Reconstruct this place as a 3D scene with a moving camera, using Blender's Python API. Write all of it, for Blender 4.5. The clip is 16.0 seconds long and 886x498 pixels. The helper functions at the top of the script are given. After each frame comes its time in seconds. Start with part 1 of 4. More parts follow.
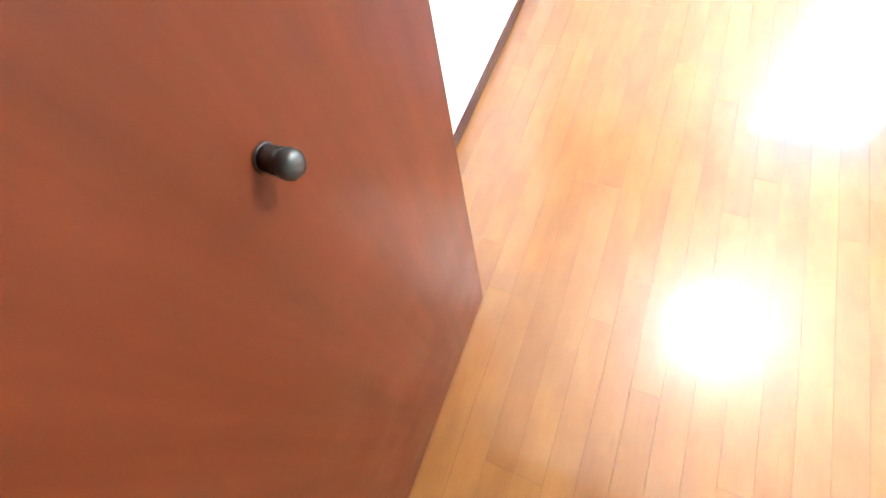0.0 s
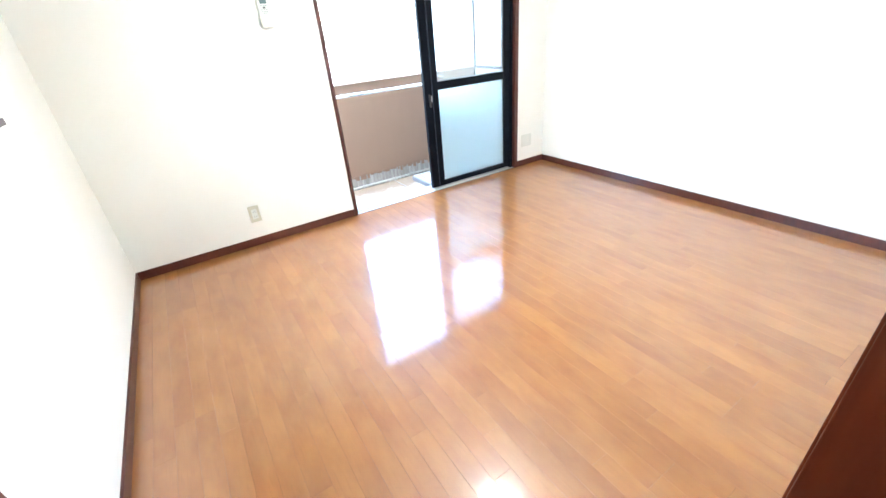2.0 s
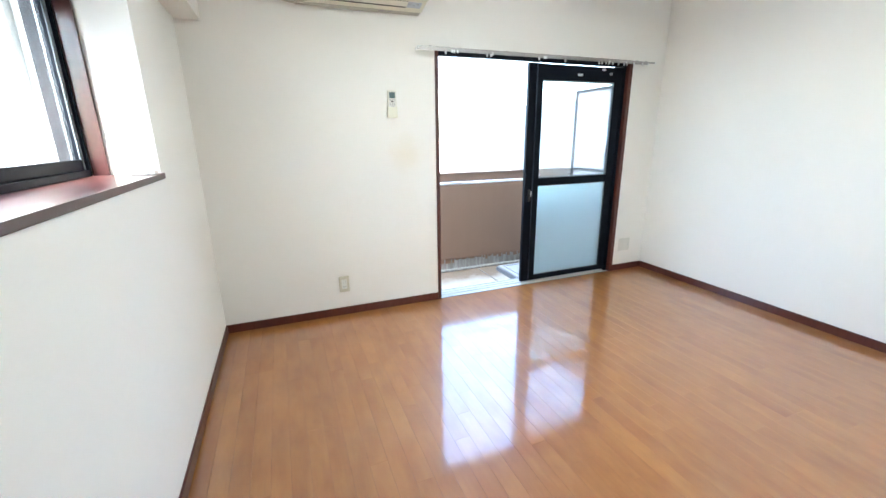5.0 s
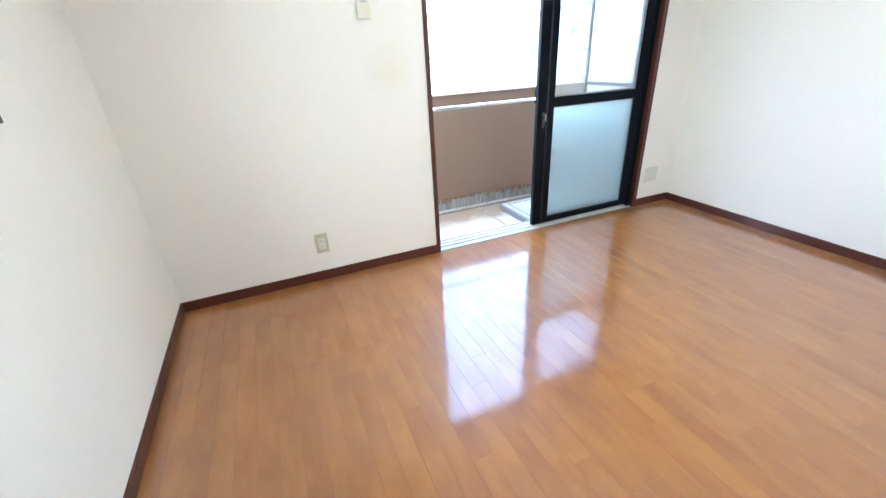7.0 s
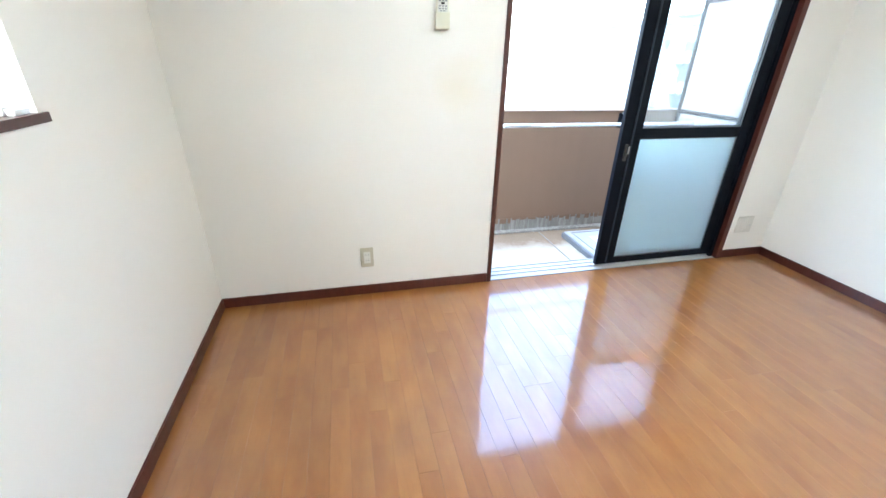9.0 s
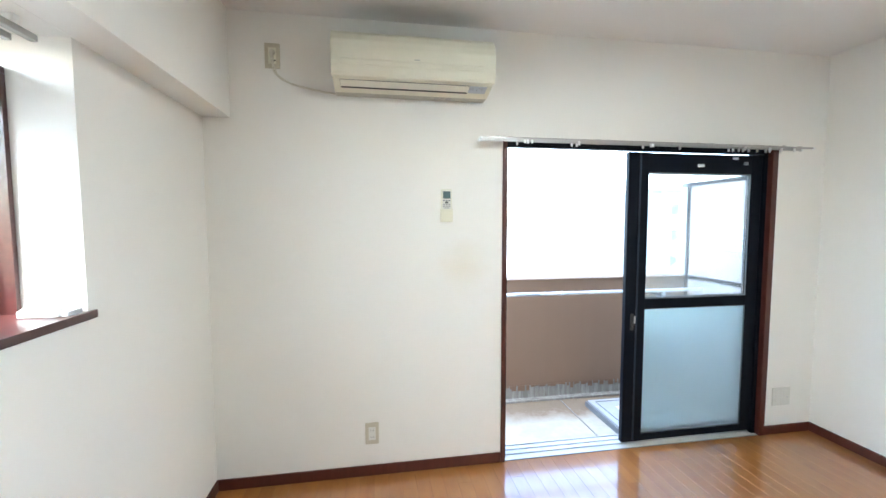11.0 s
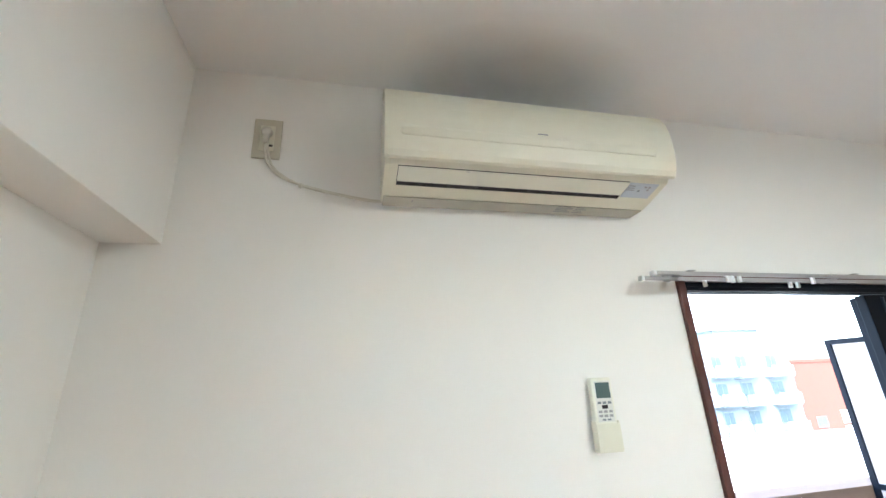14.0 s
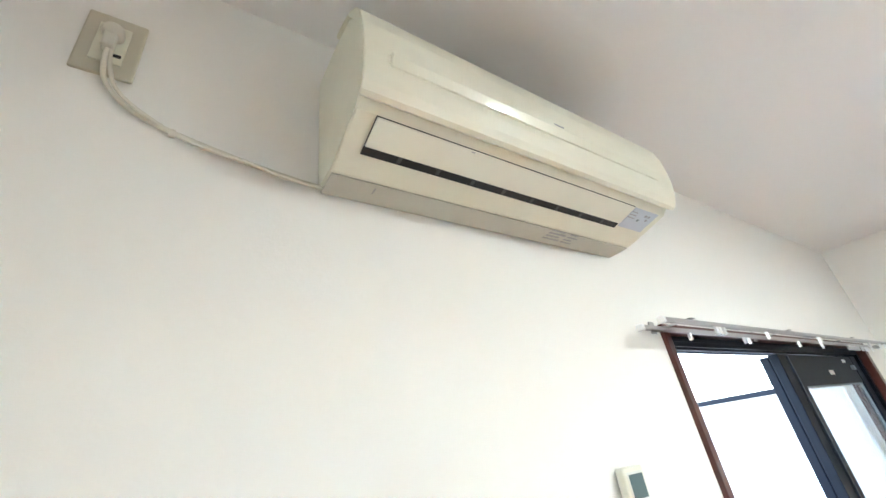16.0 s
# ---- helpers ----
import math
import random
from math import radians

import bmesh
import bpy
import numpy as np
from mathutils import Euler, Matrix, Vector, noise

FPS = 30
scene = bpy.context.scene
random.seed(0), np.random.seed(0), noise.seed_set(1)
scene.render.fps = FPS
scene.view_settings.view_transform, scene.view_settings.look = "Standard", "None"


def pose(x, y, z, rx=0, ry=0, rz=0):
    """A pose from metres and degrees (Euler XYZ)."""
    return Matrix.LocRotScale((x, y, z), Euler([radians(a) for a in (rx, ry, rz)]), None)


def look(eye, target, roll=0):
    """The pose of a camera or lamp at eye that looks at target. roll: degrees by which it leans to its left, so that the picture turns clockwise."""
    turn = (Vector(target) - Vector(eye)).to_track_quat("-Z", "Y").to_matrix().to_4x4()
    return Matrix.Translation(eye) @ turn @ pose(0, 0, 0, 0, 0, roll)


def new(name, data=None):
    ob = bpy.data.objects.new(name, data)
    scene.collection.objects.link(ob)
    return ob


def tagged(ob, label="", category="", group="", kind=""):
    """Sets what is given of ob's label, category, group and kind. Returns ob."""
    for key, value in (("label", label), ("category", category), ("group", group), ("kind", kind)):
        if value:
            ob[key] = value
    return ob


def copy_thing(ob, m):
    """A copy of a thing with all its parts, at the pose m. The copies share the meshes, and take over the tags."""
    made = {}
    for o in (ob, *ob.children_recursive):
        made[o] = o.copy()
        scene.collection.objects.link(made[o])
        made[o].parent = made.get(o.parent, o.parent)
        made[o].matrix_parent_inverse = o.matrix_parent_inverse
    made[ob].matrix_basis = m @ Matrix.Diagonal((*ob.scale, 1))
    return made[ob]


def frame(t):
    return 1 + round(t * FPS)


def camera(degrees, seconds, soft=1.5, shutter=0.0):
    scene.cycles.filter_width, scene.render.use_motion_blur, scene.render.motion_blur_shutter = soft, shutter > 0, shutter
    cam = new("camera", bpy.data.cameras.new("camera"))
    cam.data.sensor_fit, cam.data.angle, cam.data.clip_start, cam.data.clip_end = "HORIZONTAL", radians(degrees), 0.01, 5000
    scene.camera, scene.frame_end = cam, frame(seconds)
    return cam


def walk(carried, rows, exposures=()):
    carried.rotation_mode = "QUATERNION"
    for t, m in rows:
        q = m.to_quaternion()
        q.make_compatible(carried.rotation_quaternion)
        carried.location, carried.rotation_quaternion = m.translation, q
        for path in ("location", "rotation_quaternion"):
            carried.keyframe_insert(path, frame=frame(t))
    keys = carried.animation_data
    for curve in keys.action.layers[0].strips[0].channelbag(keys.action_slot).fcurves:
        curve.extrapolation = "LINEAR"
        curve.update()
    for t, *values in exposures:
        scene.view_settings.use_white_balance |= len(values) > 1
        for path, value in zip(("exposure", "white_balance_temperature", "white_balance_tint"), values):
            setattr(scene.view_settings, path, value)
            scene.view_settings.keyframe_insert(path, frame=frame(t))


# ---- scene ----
cam = camera(95.5, 16.0)
PATH = [
    (0, (0.483, -2.938, 1.164), (-0.084, -2.237, -0.621), -19.0),
    (0.2, (0.486, -2.926, 1.163), (0.167, -2.068, -0.615), -15.2),
    (0.5, (0.473, -2.944, 1.175), (0.426, -1.983, -0.578), -14.0),
    (0.8, (0.502, -2.982, 1.194), (0.904, -1.879, -0.426), -3.4),
    (1, (0.511, -2.988, 1.252), (1.109, -1.828, -0.264), -2.6),
    (1.2, (0.518, -2.991, 1.268), (1.238, -1.742, -0.121), -3.1),
    (1.5, (0.518, -3.013, 1.256), (1.311, -1.683, -0.013), -4.5),
    (2, (0.540, -3.025, 1.298), (1.442, -1.517, 0.343), -5.0),
    (2.5, (0.488, -2.996, 1.328), (1.427, -1.326, 0.753), -3.2),
    (3, (0.478, -3.032, 1.344), (1.438, -1.302, 1.053), -1.9),
    (3.5, (0.44, -3.037, 1.322), (1.44, -1.311, 1.18), -2.0),
    (4, (0.445, -3.037, 1.294), (1.445, -1.327, 1.02), -2.5),
    (4.5, (0.456, -3.016, 1.289), (1.384, -1.296, 0.867), -0.8),
    (5, (0.462, -2.842, 1.268), (1.165, -1.049, 0.729), -0.7),
    (7.5, (0.668, -2.23, 1.218), (1.344, -0.581, 0.312), -3.2),
    (8, (0.678, -2.164, 1.264), (1.259, -0.476, 0.363), -0.3),
    (10.3, (0.795, -2.080, 1.300), (1.092, -0.172, 0.753), 1.0),
    (10.5, (0.798, -2.096, 1.336), (1.073, -0.141, 1.007), 1.6),
    (11, (0.832, -2.174, 1.395), (1.160, -0.203, 1.260), -0.1),
    (11.5, (0.826, -2.15, 1.433), (1.078, -0.178, 1.208), -1.2),
    (12, (0.773, -1.98, 1.431), (0.947, 0.01, 1.339), -2.4),
    (12.5, (0.652, -1.736, 1.408), (0.623, 0.264, 1.385), -0.2),
    (13, (0.636, -1.498, 1.432), (0.549, 0.489, 1.645), -0.1),
    (13.5, (0.584, -1.233, 1.456), (0.669, 0.74, 1.774), -1.8),
    (13.8, (0.572, -1.088, 1.549), (0.841, 0.829, 2.051), -3.3),
    (14, (0.581, -1.017, 1.569), (1.0, 0.832, 2.207), -2.4),
    (14.5, (0.58, -0.844, 1.561), (1.217, 0.825, 2.46), -4.4),
    (15, (0.567, -0.709, 1.592), (1.351, 0.829, 2.601), -5.8),
    (15.5, (0.527, -0.577, 1.59), (1.456, 0.761, 2.75), -7.9),
    (16, (0.479, -0.549, 1.625), (1.526, 0.886, 2.544), -8.3),
]

WARMTH, TINT = 6000, 3
EXPOSURE = [
    (0, 6.4, WARMTH, TINT), (0.5, 6.5, WARMTH, TINT), (1.2, 6.1, WARMTH, TINT), (2, 5.45, WARMTH, TINT), (2.7, 5.0, WARMTH, TINT), (3.5, 4.78, WARMTH, TINT),
    (5, 4.65, WARMTH, TINT), (8, 4.78, WARMTH, TINT), (10.5, 4.65, WARMTH, TINT), (12.5, 4.28, WARMTH, TINT), (14, 4.56, WARMTH, TINT), (16, 5.0, WARMTH, TINT),
]
walk(cam, [(t, look(eye, target, roll)) for t, eye, target, roll in PATH], EXPOSURE)

# room, in metres
W, H = 3.675, 2.43
BACK = -2.985
HALL_X0, HALL_X1, HALL_Y = 0.24, 1.227, -5.0
LAMP = (1.755, -1.535)

# ---- light ----
SUN_ELEVATION, SUN_AZIMUTH = radians(55), radians(213)
world = bpy.data.worlds.new("world")
scene.world = world
world.use_nodes = True
wn = world.node_tree.nodes
sky = wn.new("ShaderNodeTexSky")
sky.sky_type = "NISHITA"
sky.sun_disc = False
sky.sun_elevation, sky.sun_rotation = SUN_ELEVATION, SUN_AZIMUTH
sky.air_density, sky.dust_density, sky.ozone_density = 1.0, 3.0, 1.0
wn["Background"].inputs["Strength"].default_value = 0.14
world.node_tree.links.new(sky.outputs[0], wn["Background"].inputs["Color"])
sun = new("sun", bpy.data.lights.new("sun", "SUN"))
sun.data.energy, sun.data.angle, sun.data.color = 0.7, radians(14), (1.0, 0.95, 0.88)
sun_from = Vector((math.sin(SUN_AZIMUTH) * math.cos(SUN_ELEVATION), math.cos(SUN_AZIMUTH) * math.cos(SUN_ELEVATION), math.sin(SUN_ELEVATION)))
sun.matrix_world = look(sun_from * 50, (0, 0, 0))


# ---- materials ----
class Mat:
    """A node material built up from a principled surface."""

    def __init__(self, name, base, rough, metal=0.0):
        self.m = bpy.data.materials.new(name)
        self.m.use_nodes = True
        self.n, self.l = self.m.node_tree.nodes, self.m.node_tree.links
        self.b = self.n["Principled BSDF"]
        self.b.inputs["Base Color"].default_value = (*base, 1)
        self.b.inputs["Roughness"].default_value = rough
        self.b.inputs["Metallic"].default_value = metal

    def coord(self, scale=(1, 1, 1), space="Object"):
        tc, mp = self.n.new("ShaderNodeTexCoord"), self.n.new("ShaderNodeMapping")
        mp.inputs["Scale"].default_value = scale
        self.l.new(tc.outputs[space], mp.inputs["Vector"])
        return mp.outputs["Vector"]

    def noise(self, vec, scale, detail=4, rough=0.55):
        t = self.n.new("ShaderNodeTexNoise")
        t.inputs["Scale"].default_value, t.inputs["Detail"].default_value, t.inputs["Roughness"].default_value = scale, detail, rough
        self.l.new(vec, t.inputs["Vector"])
        return t.outputs["Fac"]

    def ramp(self, fac, stops):
        r = self.n.new("ShaderNodeValToRGB")
        while len(r.color_ramp.elements) < len(stops):
            r.color_ramp.elements.new(0.5)
        for e, (p, c) in zip(r.color_ramp.elements, stops):
            e.position, e.color = p, (*c, 1)
        self.l.new(fac, r.inputs["Fac"])
        return r.outputs["Color"]

    def mix(self, a, b, fac, mode="MIX"):
        x = self.n.new("ShaderNodeMixRGB")
        x.blend_type = mode
        for s, i in ((fac, 0), (a, 1), (b, 2)):
            if isinstance(s, (int, float)):
                x.inputs[i].default_value = s
            elif isinstance(s, tuple):
                x.inputs[i].default_value = (*s, 1)
            else:
                self.l.new(s, x.inputs[i])
        return x.outputs[0]

    def math(self, op, a, b=0.0):
        x = self.n.new("ShaderNodeMath")
        x.operation = op
        for s, i in ((a, 0), (b, 1)):
            if isinstance(s, (int, float)):
                x.inputs[i].default_value = s
            else:
                self.l.new(s, x.inputs[i])
        return x.outputs[0]

    def color(self, out):
        self.l.new(out, self.b.inputs["Base Color"])

    def roughness(self, out, lo, hi):
        r = self.n.new("ShaderNodeMapRange")
        r.inputs["To Min"].default_value, r.inputs["To Max"].default_value = lo, hi
        self.l.new(out, r.inputs["Value"])
        self.l.new(r.outputs["Result"], self.b.inputs["Roughness"])

    def bump(self, out, strength, distance):
        b = self.n.new("ShaderNodeBump")
        b.inputs["Strength"].default_value, b.inputs["Distance"].default_value = strength, distance
        self.l.new(out, b.inputs["Height"])
        self.l.new(b.outputs["Normal"], self.b.inputs["Normal"])


def wallpaper(name, base, stained=False, grey_patch=False):
    m = Mat(name, base, 0.85)
    v = m.coord()
    fine, weave, broad = m.noise(v, 420, 3, 0.7), m.noise(v, 150, 2), m.noise(v, 0.9, 3)
    c = m.mix(tuple(x * 0.955 for x in base), tuple(min(1, x * 1.02) for x in base), broad)
    if stained:
        # a faint yellowed mark beside the glass door
        tc = m.n.new("ShaderNodeTexCoord")
        d = m.n.new("ShaderNodeVectorMath")
        d.operation = "DISTANCE"
        d.inputs[1].default_value = (1.31, 0.0, 1.15)
        m.l.new(tc.outputs["Object"], d.inputs[0])
        w = m.math("ADD", d.outputs["Value"], m.math("MULTIPLY", m.noise(v, 9, 3), 0.12))
        r = m.ramp(w, [(0.08, (1, 1, 1)), (0.22, (0, 0, 0))])
        c = m.mix(c, (base[0] * 0.93, base[1] * 0.86, base[2] * 0.72), m.math("MULTIPLY", r, 0.5))
    if grey_patch:
        # a soft-edged grey patch on the ceiling over the air conditioner
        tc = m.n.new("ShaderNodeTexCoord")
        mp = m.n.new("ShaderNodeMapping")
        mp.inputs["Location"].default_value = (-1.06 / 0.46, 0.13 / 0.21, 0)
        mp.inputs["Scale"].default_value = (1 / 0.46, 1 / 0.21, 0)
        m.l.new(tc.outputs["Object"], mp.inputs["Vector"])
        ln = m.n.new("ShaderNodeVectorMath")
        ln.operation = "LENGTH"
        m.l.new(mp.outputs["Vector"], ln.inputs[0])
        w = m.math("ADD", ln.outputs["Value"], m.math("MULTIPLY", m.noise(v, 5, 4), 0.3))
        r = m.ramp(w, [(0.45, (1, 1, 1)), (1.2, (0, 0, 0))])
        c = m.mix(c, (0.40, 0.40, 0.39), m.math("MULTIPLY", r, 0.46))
    m.color(c)
    m.bump(m.math("ADD", m.math("MULTIPLY", fine, 0.5), weave), 0.25, 0.0012)
    return m.m


WALL = wallpaper("wallpaper", (0.872, 0.858, 0.808), True)
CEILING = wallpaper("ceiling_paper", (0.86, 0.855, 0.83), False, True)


def wood(name, dark, light, rough, scale=(1.2, 22, 22), amount=1.0, coat=0.0, wear=1.0):
    m = Mat(name, light, rough)
    v = m.coord(scale)
    info = m.n.new("ShaderNodeObjectInfo")
    shift = m.n.new("ShaderNodeVectorMath")
    shift.operation = "ADD"
    off = m.math("MULTIPLY", info.outputs["Random"], 37.0)
    comb = m.n.new("ShaderNodeCombineXYZ")
    for i in range(3):
        m.l.new(off, comb.inputs[i])
    m.l.new(v, shift.inputs[0])
    m.l.new(comb.outputs[0], shift.inputs[1])
    g = m.noise(shift.outputs[0], 2.2, 4, 0.5)
    f = m.noise(shift.outputs[0], 9, 3, 0.6)
    c = m.ramp(g, [(0.3, dark), (0.7, light)])
    c = m.mix(c, tuple(x * 0.72 for x in dark), m.math("MULTIPLY", f, 0.16 * amount))
    tone = m.ramp(info.outputs["Random"], [(0.0, (0.92, 0.91, 0.90)), (0.5, (1, 1, 1)), (1.0, (1.06, 1.05, 1.03))])
    m.color(m.mix(c, tone, amount, "MULTIPLY"))
    m.roughness(m.noise(m.coord(), 6, 4), rough * (1 - 0.2 * wear), rough * (1 + 0.3 * wear))
    m.bump(f, 0.04, 0.0008)
    m.b.inputs["Coat Weight"].default_value = coat
    m.b.inputs["Coat Roughness"].default_value = 0.05
    return m.m


def flooring(name, dark, light):
    """Lacquered birch strips: each board its own tone, cloudy figure, faint short pores, worn lacquer."""
    m = Mat(name, light, 0.36)
    info = m.n.new("ShaderNodeObjectInfo")
    geo = m.n.new("ShaderNodeNewGeometry")
    pick = m.math("FRACT", m.math("ADD", info.outputs["Random"], geo.outputs["Random Per Island"]))
    comb = m.n.new("ShaderNodeCombineXYZ")
    off = m.math("MULTIPLY", info.outputs["Random"], 37.0)
    for i in range(3):
        m.l.new(off, comb.inputs[i])
    def shifted(scale):
        shift = m.n.new("ShaderNodeVectorMath")
        shift.operation = "ADD"
        m.l.new(m.coord(scale), shift.inputs[0])
        m.l.new(comb.outputs[0], shift.inputs[1])
        return shift.outputs[0]
    cloud = m.noise(shifted((7, 2.6, 7)), 1.6, 3, 0.55)
    figure = m.noise(shifted((24, 2.2, 24)), 1.8, 3, 0.5)
    pore = m.noise(shifted((210, 9, 210)), 1.0, 2, 0.6)
    c = m.mix(dark, light, m.ramp(cloud, [(0.30, (0, 0, 0)), (0.68, (1, 1, 1))]))
    c = m.mix(c, dark, m.math("MULTIPLY", figure, 0.28))
    c = m.mix(c, tuple(x * 0.6 for x in dark), m.math("MULTIPLY", m.ramp(pore, [(0.55, (0, 0, 0)), (0.8, (1, 1, 1))]), 0.22))
    tone = m.ramp(pick, [(0.0, (0.92, 0.89, 0.85)), (0.3, (0.98, 0.97, 0.96)), (0.7, (1.02, 1.03, 1.02)), (1.0, (1.06, 1.08, 1.05))])
    m.color(m.mix(c, tone, 1.0, "MULTIPLY"))
    world_at = geo.outputs["Position"]
    m.roughness(m.noise(world_at, 5, 4), 0.30, 0.46)
    rough = m.n.new("ShaderNodeMapRange")
    rough.inputs["To Min"].default_value, rough.inputs["To Max"].default_value = 0.07, 0.13
    m.l.new(m.noise(world_at, 3.1, 4, 0.6), rough.inputs["Value"])
    m.l.new(rough.outputs["Result"], m.b.inputs["Coat Roughness"])
    m.b.inputs["Coat Weight"].default_value = 1.0
    m.b.inputs["Coat IOR"].default_value = 1.85
    cup = m.n.new("ShaderNodeBump")
    cup.inputs["Strength"].default_value, cup.inputs["Distance"].default_value = 0.10, 0.004
    m.l.new(m.noise(shifted((9, 3, 9)), 1.0, 2), cup.inputs["Height"])
    m.l.new(cup.outputs["Normal"], m.b.inputs["Coat Normal"])
    m.bump(figure, 0.05, 0.0008)
    return m.m


PLANK = flooring("floor_board_wood", (0.295, 0.108, 0.024), (0.395, 0.162, 0.038))
SUBFLOOR = wood("floor_base_wood", (0.16, 0.07, 0.03), (0.2, 0.09, 0.035), 0.5)
TRIM = wood("dark_red_trim_wood", (0.070, 0.017, 0.011), (0.095, 0.023, 0.015), 0.3, (20, 20, 2), 0.5, 0.1)
SILL = wood("dark_red_sill_wood", (0.046, 0.014, 0.014), (0.064, 0.019, 0.018), 0.33, (20, 2, 20), 0.4, 0.4, 0.2)
DOORWOOD = wood("red_brown_door_veneer", (0.126, 0.026, 0.0075), (0.168, 0.036, 0.0110), 0.45, (14, 14, 1.1), 0.6, 0.0)


def plain(name, base, rough, metal=0.0, var=0.06, scale=12.0, bump=0.02, coat=0.0):
    m = Mat(name, base, rough, metal)
    v = m.coord()
    a, b = m.noise(v, scale, 4), m.noise(v, scale * 14, 3)
    m.color(m.mix(tuple(x * (1 - var) for x in base), tuple(min(1, x * (1 + var)) for x in base), a))
    m.roughness(b, rough * 0.85, min(1, rough * 1.2))
    m.bump(b, bump, 0.001)
    m.b.inputs["Coat Weight"].default_value = coat
    return m.m


IVORY = plain("aged_ivory_plastic", (0.77, 0.75, 0.61), 0.38, coat=0.1)
IVORY_FLAP = plain("pale_ivory_flap", (0.80, 0.79, 0.67), 0.42)
# ivory darkened so that the underside's shade sits in the colour
IVORY_SHADE = plain("shade_toned_ivory_plastic", (0.50, 0.485, 0.41), 0.55)
GREY_PANEL = plain("grey_blue_plastic", (0.52, 0.56, 0.60), 0.4)
DARK = plain("dark_slot", (0.02, 0.02, 0.02), 0.7)
LABEL_GREY = plain("grey_print", (0.35, 0.35, 0.34), 0.6)
PLATE = plain("beige_plate_plastic", (0.58, 0.54, 0.42), 0.45)
PLATE_PALE = plain("pale_plate_plastic", (0.72, 0.72, 0.66), 0.45)
CORD = plain("off_white_cord", (0.70, 0.67, 0.57), 0.55)
WHITE = plain("white_plastic", (0.82, 0.83, 0.83), 0.4)
SCREEN = plain("grey_green_lcd", (0.10, 0.15, 0.15), 0.2)
BUTTON = plain("grey_button_rubber", (0.22, 0.25, 0.26), 0.6)
BRONZE = plain("dark_bronze_aluminium", (0.005, 0.007, 0.012), 0.45, 0.0, 0.15, 20)
for dull, level in ((BRONZE, 0.1), (DOORWOOD, 0.3)):
    dull.node_tree.nodes["Principled BSDF"].inputs["Specular IOR Level"].default_value = level
# paler bronze puts the stile's highlight line into the ridge colour
ANODISED = plain("pale_bronze_ridge", (0.035, 0.045, 0.065), 0.32, 0.6, 0.15, 20)
GASKET = plain("grey_glazing_gasket", (0.20, 0.225, 0.24), 0.6)
THRESHOLD = plain("worn_pale_aluminium", (0.55, 0.55, 0.53), 0.5, 0.15, 0.12, 9)
VANE = plain("dark_grey_vane", (0.06, 0.062, 0.06), 0.6)
STEEL = plain("satin_aluminium", (0.62, 0.62, 0.62), 0.28, 0.9)
RAIL = plain("pale_anodised_rail", (0.46, 0.45, 0.44), 0.38, 0.75)
KNOB = plain("dark_grey_metal", (0.09, 0.085, 0.08), 0.28, 0.85)
KNOB_CAP = plain("brushed_pewter_metal", (0.10, 0.10, 0.097), 0.36, 0.9)


def glazing(name, tint, rough, transmit=1.0, ripple=0.0):
    m = Mat(name, tint, rough)
    m.b.inputs["Transmission Weight"].default_value = transmit
    m.b.inputs["IOR"].default_value = 1.45
    if ripple:
        m.bump(m.noise(m.coord(), 260, 2), ripple, 0.001)
    return m.m


CLEAR = glazing("dusty_clear_glass", (0.93, 0.97, 0.98), 0.0, 0.93)
FROST = glazing("frosted_glass", (0.75, 0.84, 0.82), 0.5, 0.96, 0.3)
WIRE = plain("fine_steel_wire", (0.20, 0.24, 0.26), 0.5, 0.6)


def stucco(name, base, scale=60.0):
    m = Mat(name, base, 0.9)
    v = m.coord()
    broad, grain = m.noise(v, 1.7, 5), m.noise(v, scale, 4, 0.7)
    streak = m.noise(m.coord((14, 14, 1.0)), 1.0, 4)
    c = m.mix(tuple(x * 0.88 for x in base), base, broad)
    c = m.mix(c, tuple(x * 0.78 for x in base), m.math("MULTIPLY", m.math("MULTIPLY", streak, streak), 0.35))
    m.color(c)
    m.bump(grain, 0.35, 0.003)
    return m.m


PINK = stucco("pinkish_brown_stucco", (0.200, 0.120, 0.074))
ORANGE = stucco("orange_render", (0.13, 0.034, 0.022), 20)
PALE = stucco("pale_grey_render", (0.14, 0.168, 0.19), 20)
NEAR_WHITE = stucco("white_render", (0.80, 0.80, 0.78), 20)
BLIND = plain("white_blind", (0.82, 0.82, 0.80), 0.7)
BOARD = stucco("pale_pink_cement_board", (0.45, 0.39, 0.37), 90)


